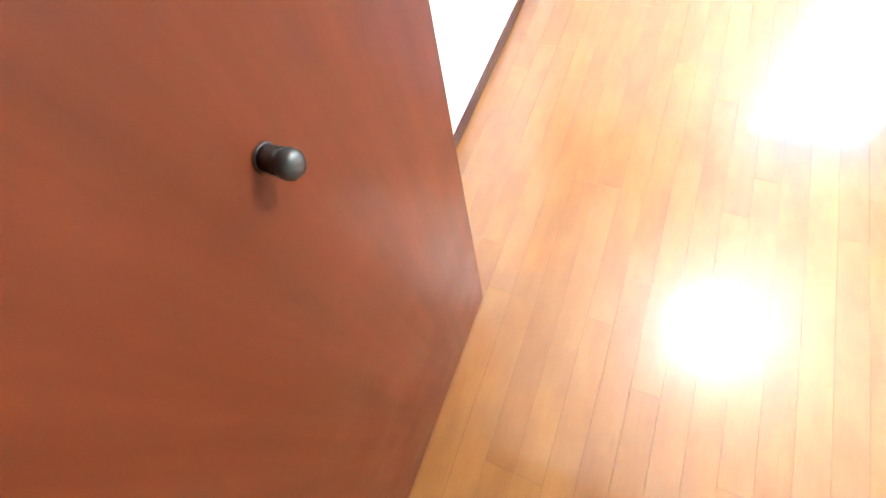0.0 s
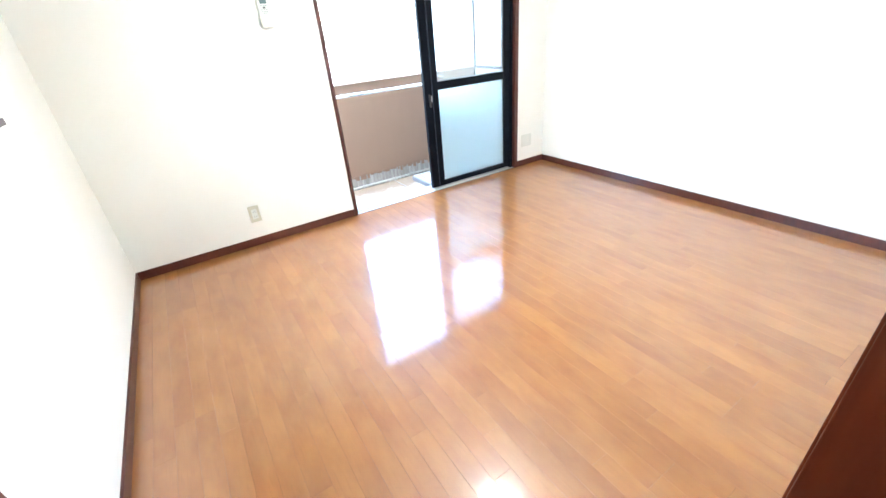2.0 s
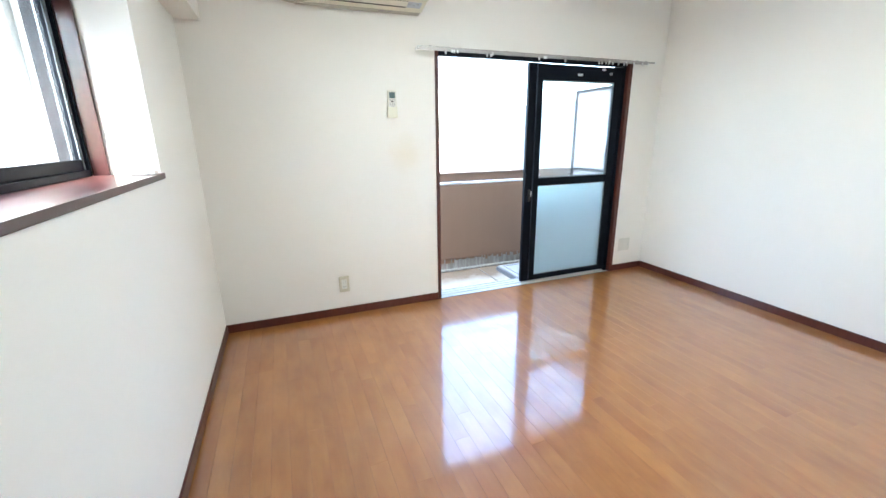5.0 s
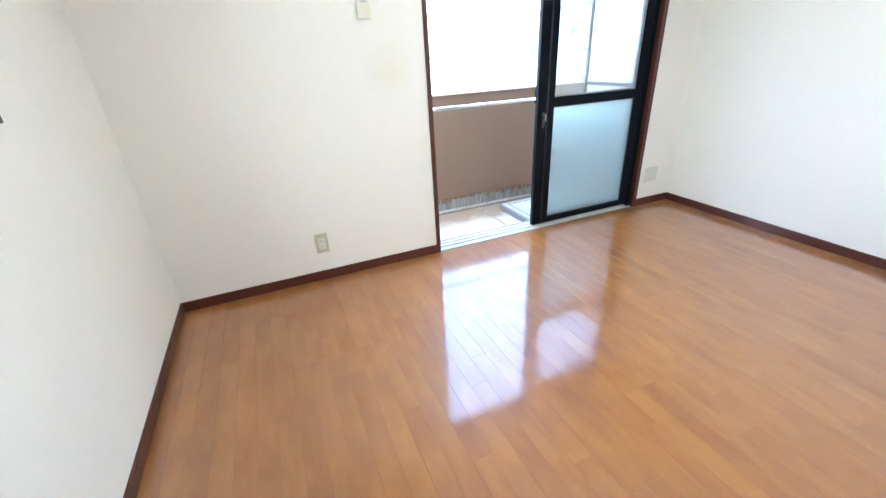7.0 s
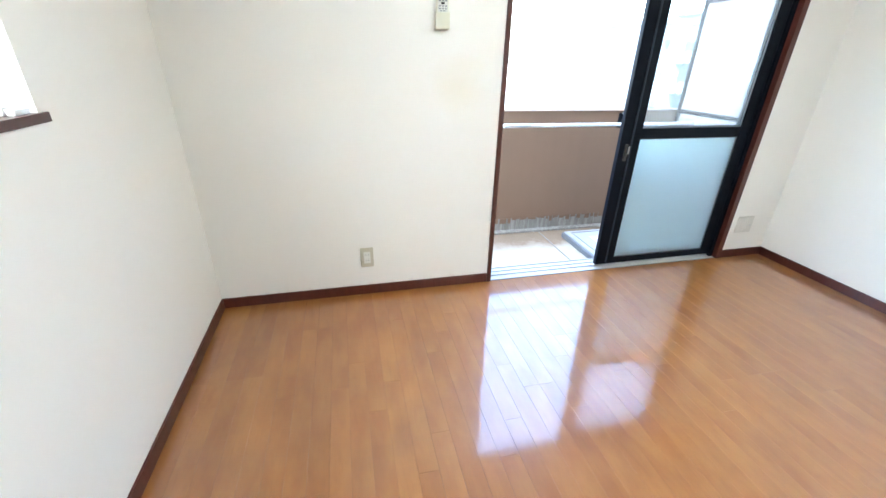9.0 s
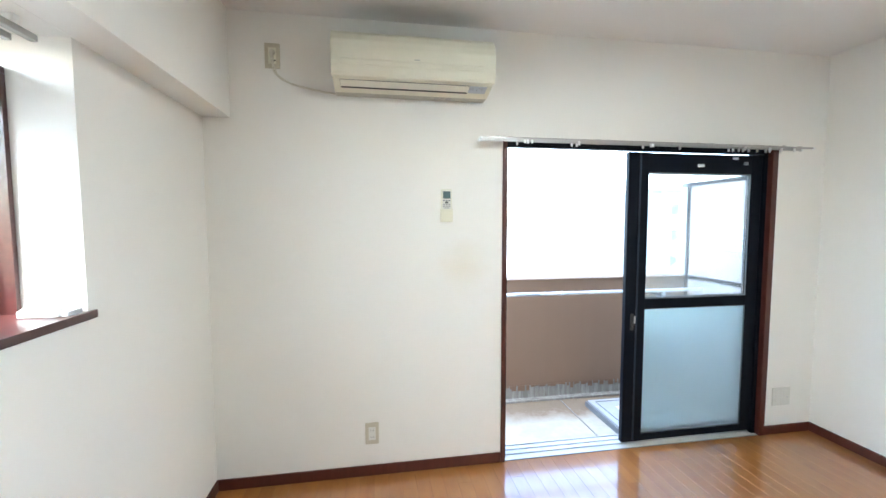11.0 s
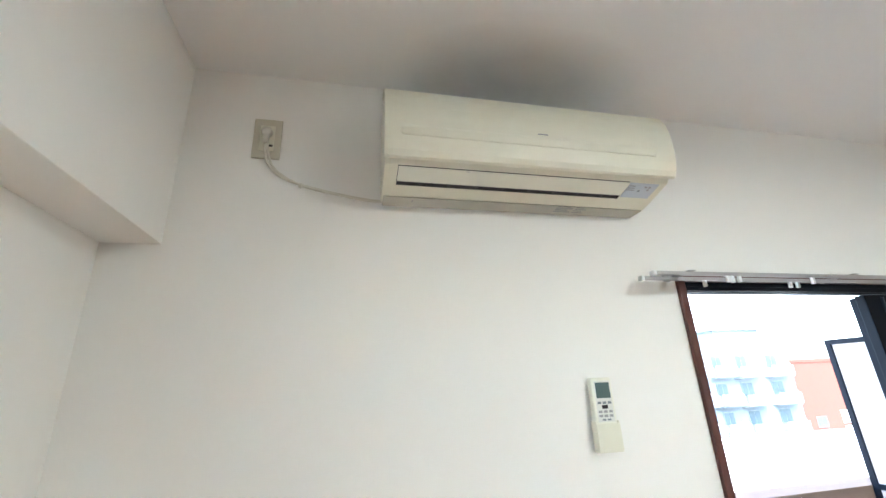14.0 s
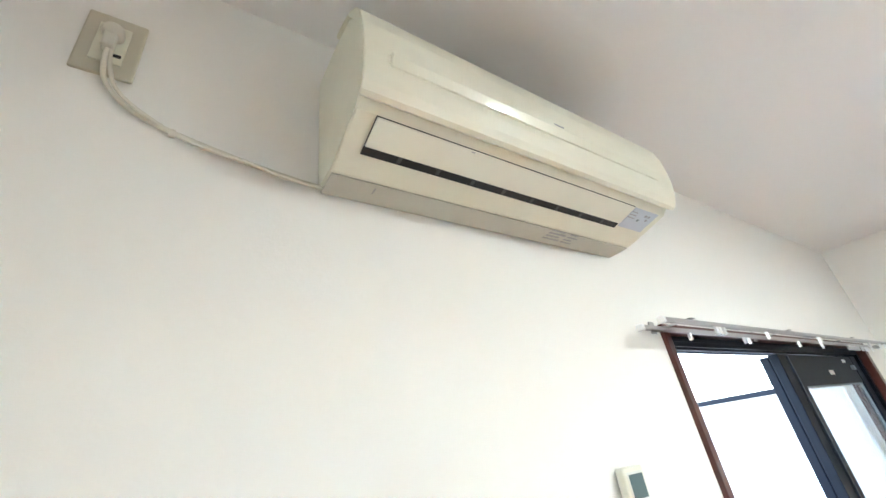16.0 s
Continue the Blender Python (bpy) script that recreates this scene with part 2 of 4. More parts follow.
def concrete(name, base, dirt=0.6, drips=False):
    m = Mat(name, base, 0.88)
    v = m.coord()
    a = m.noise(v, 3.2, 6, 0.65)
    b = m.noise(v, 45, 4, 0.7)
    c = m.ramp(a, [(0.35, tuple(x * 0.72 for x in base)), (0.6, base)])
    if drips:
        s = m.noise(m.coord((34, 34, 3)), 1.0, 4, 0.7)
        c = m.mix(c, (0.30, 0.285, 0.25), m.ramp(s, [(0.48, (0, 0, 0)), (0.62, (1, 1, 1))]))
        c = m.mix(c, (0.17, 0.145, 0.11), m.ramp(m.noise(m.coord((50, 50, 5)), 1.0, 3), [(0.6, (0, 0, 0)), (0.72, (1, 1, 1))]))
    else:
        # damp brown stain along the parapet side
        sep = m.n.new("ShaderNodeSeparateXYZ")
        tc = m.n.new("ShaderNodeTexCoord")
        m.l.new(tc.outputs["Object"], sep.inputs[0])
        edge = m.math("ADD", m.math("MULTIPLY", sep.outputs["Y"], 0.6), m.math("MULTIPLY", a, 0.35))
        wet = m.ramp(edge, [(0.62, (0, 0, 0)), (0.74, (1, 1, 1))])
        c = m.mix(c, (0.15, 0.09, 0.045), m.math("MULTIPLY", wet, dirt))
    m.color(m.mix(c, tuple(x * 0.8 for x in base), m.math("MULTIPLY", b, 0.25)))
    m.bump(b, 0.3, 0.002)
    return m.m


SLAB = concrete("balcony_concrete", (0.50, 0.455, 0.365), 0.9)
KERB = concrete("bare_concrete_edge", (0.25, 0.225, 0.19), 0, True)
GROUND = stucco("ground_surface", (0.34, 0.34, 0.33), 3)
HATCH = plain("galvanised_hatch_plate", (0.40, 0.415, 0.42), 0.55, 0.0, 0.15, 9)
HATCH_RIM = plain("grey_hatch_rim", (0.15, 0.16, 0.17), 0.5, 0.1)
TILE = plain("glazed_white_tile", (0.72, 0.72, 0.70), 0.3, 0.0, 0.1, 6)
MORTAR = plain("grey_mortar", (0.35, 0.35, 0.34), 0.9)
FARGLASS = plain("far_window_glass", (0.04, 0.065, 0.08), 0.35, 0.0, 0.3, 2)
FARFRAME = plain("far_window_frame", (0.12, 0.14, 0.15), 0.5)
lamp_mat = Mat("lamp_diffuser", (0.9, 0.9, 0.88), 0.5)
lamp_mat.b.inputs["Emission Color"].default_value = (0.98, 0.98, 0.95, 1)
lamp_mat.b.inputs["Emission Strength"].default_value = 1.0
lamp_tc = lamp_mat.n.new("ShaderNodeTexCoord")
lamp_flat = lamp_mat.n.new("ShaderNodeVectorMath")
lamp_flat.operation = "MULTIPLY"
lamp_flat.inputs[1].default_value = (1, 1, 0)
lamp_dist = lamp_mat.n.new("ShaderNodeVectorMath")
lamp_dist.operation = "DISTANCE"
lamp_dist.inputs[1].default_value = (*LAMP, 0)
lamp_mat.l.new(lamp_tc.outputs["Object"], lamp_flat.inputs[0])
lamp_mat.l.new(lamp_flat.outputs[0], lamp_dist.inputs[0])
lamp_map = lamp_mat.n.new("ShaderNodeMapRange")
for key, value in (("From Min", 0.03), ("From Max", 0.125), ("To Min", 22.0), ("To Max", 0.09)):
    lamp_map.inputs[key].default_value = value
lamp_mat.l.new(lamp_dist.outputs["Value"], lamp_map.inputs["Value"])
lamp_mat.l.new(lamp_map.outputs["Result"], lamp_mat.b.inputs["Emission Strength"])
DIFFUSER = lamp_mat.m


# ---- building blocks ----
def place(ob, parent):
    if parent:
        ob.parent = parent
        bpy.context.view_layer.update()
        ob.matrix_parent_inverse = parent.matrix_world.inverted()
    return ob


def part(name, bm, mat, parent=None, label="", smooth=False):
    """Links a bmesh as one mesh object."""
    me = bpy.data.meshes.new(name)
    bmesh.ops.recalc_face_normals(bm, faces=bm.faces)
    bm.to_mesh(me)
    bm.free()
    me.materials.append(mat)
    for p in me.polygons:
        p.use_smooth = smooth
    ob = place(new(name, me), parent)
    return tagged(ob, label) if label else ob


def thing(name, at, label, category, group=""):
    ob = new(name)
    ob.empty_display_size = 0.05
    ob.location = at
    return tagged(ob, label, category, group)


def box(x0, x1, y0, y1, z0, z1, bevel=0.0, into=None, segments=2):
    bm = into or bmesh.new()
    tmp = bmesh.new()
    bmesh.ops.create_cube(tmp, size=1)
    bmesh.ops.scale(tmp, vec=(x1 - x0, y1 - y0, z1 - z0), verts=tmp.verts)
    bmesh.ops.translate(tmp, vec=((x0 + x1) / 2, (y0 + y1) / 2, (z0 + z1) / 2), verts=tmp.verts)
    if bevel:
        bmesh.ops.bevel(tmp, geom=tmp.edges[:], offset=bevel, segments=segments, profile=0.6, affect="EDGES")
    return merge(bm, tmp)


def merge(bm, tmp):
    me = bpy.data.meshes.new("tmp")
    tmp.to_mesh(me)
    tmp.free()
    bm.from_mesh(me)
    bpy.data.meshes.remove(me)
    return bm


def lathe(profile, at, axis="Z", segments=32, into=None):
    """A body of revolution from (radius, height) pairs."""
    bm = into or bmesh.new()
    tmp = bmesh.new()
    rings = []
    for r, h in profile:
        rings.append([tmp.verts.new((r * math.cos(a), r * math.sin(a), h)) for a in (2 * math.pi * i / segments for i in range(segments))])
    for a, b in zip(rings, rings[1:]):
        for i in range(segments):
            tmp.faces.new((a[i], a[(i + 1) % segments], b[(i + 1) % segments], b[i]))
    tmp.faces.new(rings[0][::-1])
    tmp.faces.new(rings[-1])
    turn = {"Z": pose(*at), "X": pose(*at, 0, 90, 0), "Y": pose(*at, 90, 0, 0)}[axis]
    bmesh.ops.transform(tmp, matrix=turn, verts=tmp.verts)
    return merge(bm, tmp)


def rod(a, b, r, segments=12, into=None):
    bm = into or bmesh.new()
    a, b = Vector(a), Vector(b)
    tmp = bmesh.new()
    bmesh.ops.create_cone(tmp, cap_ends=True, segments=segments, radius1=r, radius2=r, depth=(b - a).length)
    turn = Matrix.Translation((a + b) / 2) @ (b - a).to_track_quat("Z", "Y").to_matrix().to_4x4()
    bmesh.ops.transform(tmp, matrix=turn, verts=tmp.verts)
    return merge(bm, tmp)


def tube(points, r, segments=8):
    """A smooth cord through the points."""
    pts = [Vector(p) for p in points]
    fine = []
    for i in range(len(pts) - 1):
        p0, p1, p2, p3 = pts[max(i - 1, 0)], pts[i], pts[i + 1], pts[min(i + 2, len(pts) - 1)]
        for k in range(8):
            t = k / 8
            fine.append(0.5 * ((2 * p1) + (p2 - p0) * t + (2 * p0 - 5 * p1 + 4 * p2 - p3) * t * t + (3 * p1 - p0 - 3 * p2 + p3) * t ** 3))
    fine.append(pts[-1])
    bm = bmesh.new()
    rings = []
    for i, p in enumerate(fine):
        d = (fine[min(i + 1, len(fine) - 1)] - fine[max(i - 1, 0)]).normalized()
        u = d.cross(Vector((0, 1, 0.01))).normalized()
        v = d.cross(u)
        rings.append([bm.verts.new(p + r * (math.cos(a) * u + math.sin(a) * v)) for a in (2 * math.pi * k / segments for k in range(segments))])
    for a, b in zip(rings, rings[1:]):
        for i in range(segments):
            bm.faces.new((a[i], a[(i + 1) % segments], b[(i + 1) % segments], b[i]))
    bm.faces.new(rings[0][::-1])
    bm.faces.new(rings[-1])
    return bm


def extrude_x(profile, x0, x1, into=None):
    """A prism along x from a closed (y, z) outline."""
    bm = into or bmesh.new()
    tmp = bmesh.new()
    a = [tmp.verts.new((x0, y, z)) for y, z in profile]
    b = [tmp.verts.new((x1, y, z)) for y, z in profile]
    for i in range(len(profile)):
        j = (i + 1) % len(profile)
        tmp.faces.new((a[i], a[j], b[j], b[i]))
    tmp.faces.new(a[::-1])
    tmp.faces.new(b)
    return merge(bm, tmp)


def setting(name, bm, mat, label="", smooth=False):
    ob = part(name, bm, mat, None, label, smooth)
    return tagged(ob, kind="structure")


# ---- walls, floor, ceiling ----
DX0, DX1, DZ = 1.53, 3.315, 1.862           # glass door opening
WY0, WY1, WZ0, WZ1 = -2.40, -0.86, 1.115, 1.91   # side window recess
T = 0.16


def build_shell():
    bm = box(-0.34, DX0, 0, T, -0.25, H)
    box(DX1, W + 0.15, 0, T, -0.25, H, into=bm)
    box(DX0, DX1, 0, T, DZ, H, into=bm)
    box(DX0, DX1, 0, T, -0.25, -0.012, into=bm)
    setting("wall_north", bm, WALL, "white textured wallpaper wall with the glass door")
    bm = box(-0.34, 0, WY1, 0, -0.25, H)
    box(-0.34, 0, BACK - 0.09, WY0, -0.25, H, into=bm)
    box(-0.34, 0, WY0, WY1, -0.25, WZ0, into=bm)
    box(-0.34, 0, WY0, WY1, WZ1, H, into=bm)
    setting("wall_west", bm, WALL, "white textured wallpaper wall with a recessed window")
    setting("wall_east", box(W, W + 0.15, BACK - 0.09, 0, -0.25, H), WALL, "plain white textured wallpaper wall")
    bm = box(1.227, W, BACK - 0.09, BACK, -0.25, H)
    box(0, 0.205, BACK - 0.09, BACK, -0.25, H, into=bm)
    box(0.205, 1.227, BACK - 0.09, BACK, 2.06, H, into=bm)
    setting("wall_south", bm, WALL, "white textured wallpaper wall with the room doorway")
    setting("beam", box(0, 0.129, WY0 - 0.7, 0, WZ1, H, 0.003), WALL, "white papered beam under the ceiling")
    bm = box(HALL_X1, HALL_X1 + 0.1, HALL_Y, BACK - 0.09, -0.25, H)
    setting("wall_hall_east", bm, WALL, "white hallway wall")
    setting("wall_hall_west", box(HALL_X0 - 0.24, HALL_X0 - 0.035, HALL_Y, BACK - 0.09, -0.25, H), WALL, "white hallway wall")
    setting("wall_hall_south", box(HALL_X0 - 0.24, HALL_X1 + 0.1, HALL_Y - 0.1, HALL_Y, -0.25, H), WALL, "white hallway end wall")
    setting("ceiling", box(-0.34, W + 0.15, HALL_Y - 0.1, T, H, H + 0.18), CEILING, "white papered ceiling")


def build_baseboards():
    h, t = 0.058, 0.010
    def run(x0, x1, y0, y1):
        setting("baseboard", box(x0, x1, y0, y1, 0, h, 0.002), TRIM, "dark red-brown wooden baseboard")
    run(0, DX0 - 0.002, -t, 0)
    run(DX1 + 0.002, W, -t, 0)
    run(0, t, BACK, -t - 0.001)
    run(W - t, W, BACK, -t - 0.001)
    run(1.257, W - t - 0.001, BACK, BACK + t)
    run(HALL_X1 - t, HALL_X1, HALL_Y, BACK - 0.092)


def build_outer_block():
    """Unseen house mass around and above the room, added to block the sun."""
    bm = box(-0.34, 9.0, -9.0, T, H + 0.19, 9.5)
    box(W + 0.16, 9.0, -9.0, T, -9.0, H + 0.18, into=bm)
    box(-0.34, W + 0.15, -9.0, T, -9.0, -0.26, into=bm)
    box(-0.34, W + 0.15, -9.0, HALL_Y - 0.12, -0.25, H + 0.18, into=bm)
    setting("sun_blocking_mass", bm, PINK, "unseen pinkish brown house mass added to block the sun")


build_shell()
build_baseboards()
build_outer_block()
setting("floor", box(-0.0, W, HALL_Y, -0.001, -0.06, -0.010), SUBFLOOR, "floor base under the boards")


# ---- glass door ----
def build_glass_door():
    frame_t = thing("balcony_door", ((DX0 + DX1) / 2, 0.07, 0), "half-open dark bronze aluminium sliding glass door with a frosted lower half", "sliding door")
    cas = box(DX0, DX0 + 0.024, -0.012, T - 0.02, 0, DZ - 0.02, 0.002)
    part("side_casing", cas, TRIM, frame_t, "dark red-brown wooden casing")
    part("side_casing", box(DX1 - 0.040, DX1, -0.012, T - 0.02, 0, DZ - 0.02, 0.002), TRIM, frame_t, "dark red-brown wooden casing")
    part("head_casing", box(DX0, DX1, -0.012, T - 0.02, DZ - 0.019, DZ, 0.002), TRIM, frame_t, "dark red-brown wooden casing")
    x0, x1 = DX0 + 0.025, DX1 - 0.041
    bm = box(x0, x0 + 0.012, 0.02, 0.135, 0, DZ - 0.02, 0.001)
    box(x1 - 0.026, x1, 0.02, 0.135, 0, DZ - 0.02, 0.001, bm)
    box(x0, x1, 0.02, 0.135, DZ - 0.034, DZ - 0.020, 0.001, bm)
    for y in (0.020, 0.066, 0.112):
        box(x0, x1, y, y + 0.006, DZ - 0.050 + y * 0.12, DZ - 0.034, 0.001, bm)
    part("frame", bm, BRONZE, frame_t)
    bm = box(x0, x1, 0.0, 0.15, -0.010, 0.004, 0.001)
    for y in (0.045, 0.092, 0.138):
        box(x0, x1, y, y + 0.005, 0.004, 0.012, 0, bm)
    part("threshold", bm, THRESHOLD, frame_t, "worn aluminium threshold with rails")
    part("threshold_seam", box(x0, x1, -0.005, -0.0005, 0.0005, 0.0045, 0.0008), GASKET, frame_t, "thin grey seal strip at the floor edge")

    def sash(name, ox, y0, y1, stile_w, right_w, width=0.925):
        s = place(new(name), frame_t)
        s.empty_display_size = 0.05
        a, b = ox, ox + width
        part("stile", box(a, a + stile_w, y0, y1, 0.02, 1.808, 0.003), BRONZE, s)
        part("stile", box(b - right_w, b, y0, y1, 0.02, 1.808, 0.003), BRONZE, s)
        part("top_rail", box(a + stile_w, b - right_w, y0 + 0.002, y1 - 0.002, 1.690, 1.806, 0.002), BRONZE, s)
        part("middle_rail", box(a + stile_w, b - right_w, y0 + 0.002, y1 - 0.002, 0.858, 0.920, 0.002), BRONZE, s)
        part("bottom_rail", box(a + stile_w, b - right_w, y0 + 0.002, y1 - 0.002, 0.02, 0.064, 0.002), BRONZE, s)
        ym = (y0 + y1) / 2
        for n, z0, z1, mat in (("clear_pane", 0.920, 1.690, CLEAR), ("frosted_pane", 0.064, 0.858, FROST)):
            g = part(n, box(a + stile_w - 0.004, b - right_w + 0.004, ym - 0.002, ym + 0.002, z0 - 0.004, z1 + 0.004), mat, s)
            g.visible_shadow = False
            bm = bmesh.new()
            u0, u1 = a + stile_w, b - right_w
            for q in ((u0, u0 + 0.005, z0, z1), (u1 - 0.005, u1, z0, z1), (u0 + 0.005, u1 - 0.005, z0, z0 + 0.005), (u0 + 0.005, u1 - 0.005, z1 - 0.005, z1)):
                box(q[0], q[1], ym - 0.007, ym - 0.002, q[2], q[3], into=bm)
            part("glazing_bead", bm, GASKET, s)
        return s

    s1 = sash("inner_sash", 2.322, 0.032, 0.062, 0.134, 0.072)
    sash("outer_sash", 2.366, 0.078, 0.108, 0.100, 0.065, 0.904)
    bm_latch = box(2.358, 2.378, 0.022, 0.033, 0.73, 0.83, 0.004)
    rod((2.368, 0.014, 0.765), (2.368, 0.026, 0.765), 0.010, into=bm_latch)
    bm = box(2.392, 2.402, 0.0255, 0.0325, 0.03, 1.80, 0.0028)
    part("stile_ridge", bm, ANODISED, s1, "raised ridge along the dark aluminium stile")
    part("latch", bm_latch, KNOB, s1, "dark crescent latch")
    bm = box(2.375, 2.381, 0.012, 0.020, 0.775, 0.82, 0.001)
    part("latch_lever", bm, STEEL, s1)
    part("sticker", box(2.785, 2.832, 0.0305, 0.0335, 1.728, 1.746, 0.0005), WHITE, s1, "small white sticker")
    part("sticker", box(3.03, 3.07, 0.0305, 0.0335, 1.778, 1.792, 0.0005), WHITE, s1, "small white sticker")
    part("stopper", box(3.11, 3.135, 0.022, 0.034, 1.745, 1.765, 0.002), GASKET, s1)
    # wire mesh in the frosted pane
    vs, es = [], []
    u0, u1, z0, z1 = 2.322 + 0.134, 2.322 + 0.925 - 0.072, 0.064, 0.858
    step = 0.026
    bm = bmesh.new()
    k = -int((u1 - u0) / step)
    while z0 + k * step < z1:
        za = z0 + k * step
        pa = [(u0, za), (u1, za + (u1 - u0))]
        seg = clip_segment(pa, u0, u1, z0, z1)
        if seg:
            rod((seg[0][0], 0.0496, seg[0][1]), (seg[1][0], 0.0496, seg[1][1]), 0.0005, 3, bm)
        seg = clip_segment([(u0 + u1 - x, z) for x, z in pa], u0, u1, z0, z1)
        if seg:
            rod((seg[0][0], 0.0496, seg[0][1]), (seg[1][0], 0.0496, seg[1][1]), 0.0005, 3, bm)
        k += 1
    part("wire_mesh", bm, WIRE, s1, "diagonal wire mesh in the frosted glass")


def clip_segment(p, u0, u1, z0, z1):
    (xa, za), (xb, zb) = p
    t0, t1 = 0.0, 1.0
    dz = zb - za
    for lim, sign in ((z0, 1), (z1, -1)):
        num = (lim - za) * sign
        den = dz * sign
        t = num / den if den else 0
        if den > 0:
            t0 = max(t0, t)
        else:
            t1 = min(t1, t)
    if t1 - t0 < 0.01:
        return None
    f = lambda t: (xa + (xb - xa) * t, za + dz * t)
    return [f(t0), f(t1)]


build_glass_door()


# ---- side window ----
def build_side_window():
    t = thing("side_window", (-0.2, (WY0 + WY1) / 2, WZ0 + 0.025), "closed dark aluminium window in a red-brown wooden casing with a deep sill", "window")
    part("sill_board", box(-0.255, 0.008, WY0 - 0.02, WY1 + 0.030, 1.112, 1.136, 0.002), SILL, t, "glossy dark red-brown wooden sill board")
    x0, x1, z1 = -0.218, -0.165, 1.80
    part("side_casing", box(x0, x1, WY1 - 0.017, WY1 - 0.001, 1.137, z1, 0.001), SILL, t)
    part("side_casing", box(x0, x1, WY0 + 0.001, WY0 + 0.017, 1.137, z1, 0.001), SILL, t)
    part("head_casing", box(x0, x1, WY0 + 0.001, WY1 - 0.001, z1 + 0.001, z1 + 0.018, 0.001), SILL, t)
    a, b = WY0 + 0.018, WY1 - 0.018
    bm = box(-0.308, -0.219, b - 0.012, b, 1.137, z1, 0.001)
    box(-0.308, -0.219, a, a + 0.028, 1.137, z1, 0.001, bm)
    box(-0.308, -0.219, a, b, 1.137, 1.160, 0.001, bm)
    box(-0.308, -0.219, a, b, z1 - 0.03, z1, 0.001, bm)
    part("frame", bm, BRONZE, t)
    for x in (-0.235, -0.265):
        part("track_strip", box(x - 0.003, x + 0.003, b - 0.018, b - 0.0125, 1.162, z1 - 0.031, 0.001), STEEL, t)
    mid = (a + b) / 2
    for i, (c, d, xa) in enumerate(((mid - 0.03, b - 0.014, -0.258), (a + 0.028, mid + 0.03, -0.291))):
        s = place(new("sash"), t)
        for q in ((c, c + 0.035, 1.162, z1 - 0.032), (d - 0.024, d, 1.162, z1 - 0.032), (c + 0.035, d - 0.024, 1.162, 1.20), (c + 0.035, d - 0.024, z1 - 0.07, z1 - 0.032)):
            part("rail", box(xa, xa + 0.026, q[0], q[1], q[2], q[3], 0.002), BRONZE, s)
        bm = box(xa + 0.0265, xa + 0.030, d - 0.030, d - 0.024, 1.20, z1 - 0.07)
        box(xa + 0.0265, xa + 0.030, d - 0.012, d - 0.006, 1.165, z1 - 0.035, into=bm)
        part("gasket", bm, GASKET, s)
        g = part("pane", box(xa + 0.011, xa + 0.015, c + 0.03, d - 0.02, 1.195, z1 - 0.065), CLEAR, s)
        g.visible_shadow = False
    # curtain rail in the recess
    r = thing("recess_curtain_rail", (-0.07, mid, 1.885), "double white curtain rail under the recess soffit", "curtain rail")
    for x in (-0.055, -0.115):
        part("track", box(x - 0.009, x + 0.009, WY0 + 0.06, WY1 - 0.05, 1.872, 1.890, 0.002), RAIL, r)
    for y in (WY1 - 0.12, mid, WY0 + 0.12):
        part("bracket", box(-0.13, -0.04, y - 0.01, y + 0.01, 1.8905, 1.9095, 0.001), WHITE, r)


build_side_window()


# ---- room door ----
KNOB_Y, KNOB_Z = -2.840, 0.977


def build_room_door():
    y0, y1, x0, x1 = -3.350, -2.592, 0.255, 0.290
    t = thing("room_door", (x1, y0, 0), "open smooth red-brown veneered wooden door", "door")
    part("leaf", box(x0, x1, y0, y1, 0.006, 2.02, 0.002), DOORWOOD, t)
    k = place(new("door_knob"), t)
    cy, cz = KNOB_Y, KNOB_Z
    part("rose", lathe([(0.0100, 0), (0.0104, 0.0012), (0.0096, 0.0022)], (x1, cy, cz), "X", 28), KNOB, k, smooth=True)
    part("neck", lathe([(0.0092, 0.0018), (0.0090, 0.006), (0.0097, 0.011), (0.0100, 0.016)], (x1, cy, cz), "X", 28), KNOB, k, smooth=True)
    part("cap", lathe([(0.0102, 0.016), (0.0106, 0.0195), (0.0100, 0.0235), (0.0072, 0.0268), (0.0025, 0.0282)], (x1, cy, cz), "X", 28), KNOB_CAP, k, "brushed rounded knob end", smooth=True)
    for z in (0.25, 1.75):
        part("hinge", rod((x1 + 0.004, y0 - 0.004, z - 0.05), (x1 + 0.004, y0 - 0.004, z + 0.05), 0.006), STEEL, t)
    f = setting("doorway_casing", box(1.205, 1.2265, BACK - 0.092, BACK + 0.004, 0, 2.04, 0.002), DOORWOOD, "red-brown wooden doorway post")
    box_bm = box(0.2055, 0.224, BACK - 0.092, BACK + 0.004, 0, 2.04, 0.002)
    setting("doorway_casing", box_bm, DOORWOOD, "red-brown wooden doorway post")
    setting("doorway_casing", box(0.2055, 1.2265, BACK - 0.092, BACK + 0.004, 2.041, 2.059, 0.002), DOORWOOD, "red-brown wooden doorway head")
    setting("doorway_trim", box(1.2275, 1.255, BACK + 0.0005, BACK + 0.010, 0, 2.075, 0.002), DOORWOOD, "red-brown wooden doorway trim")


build_room_door()


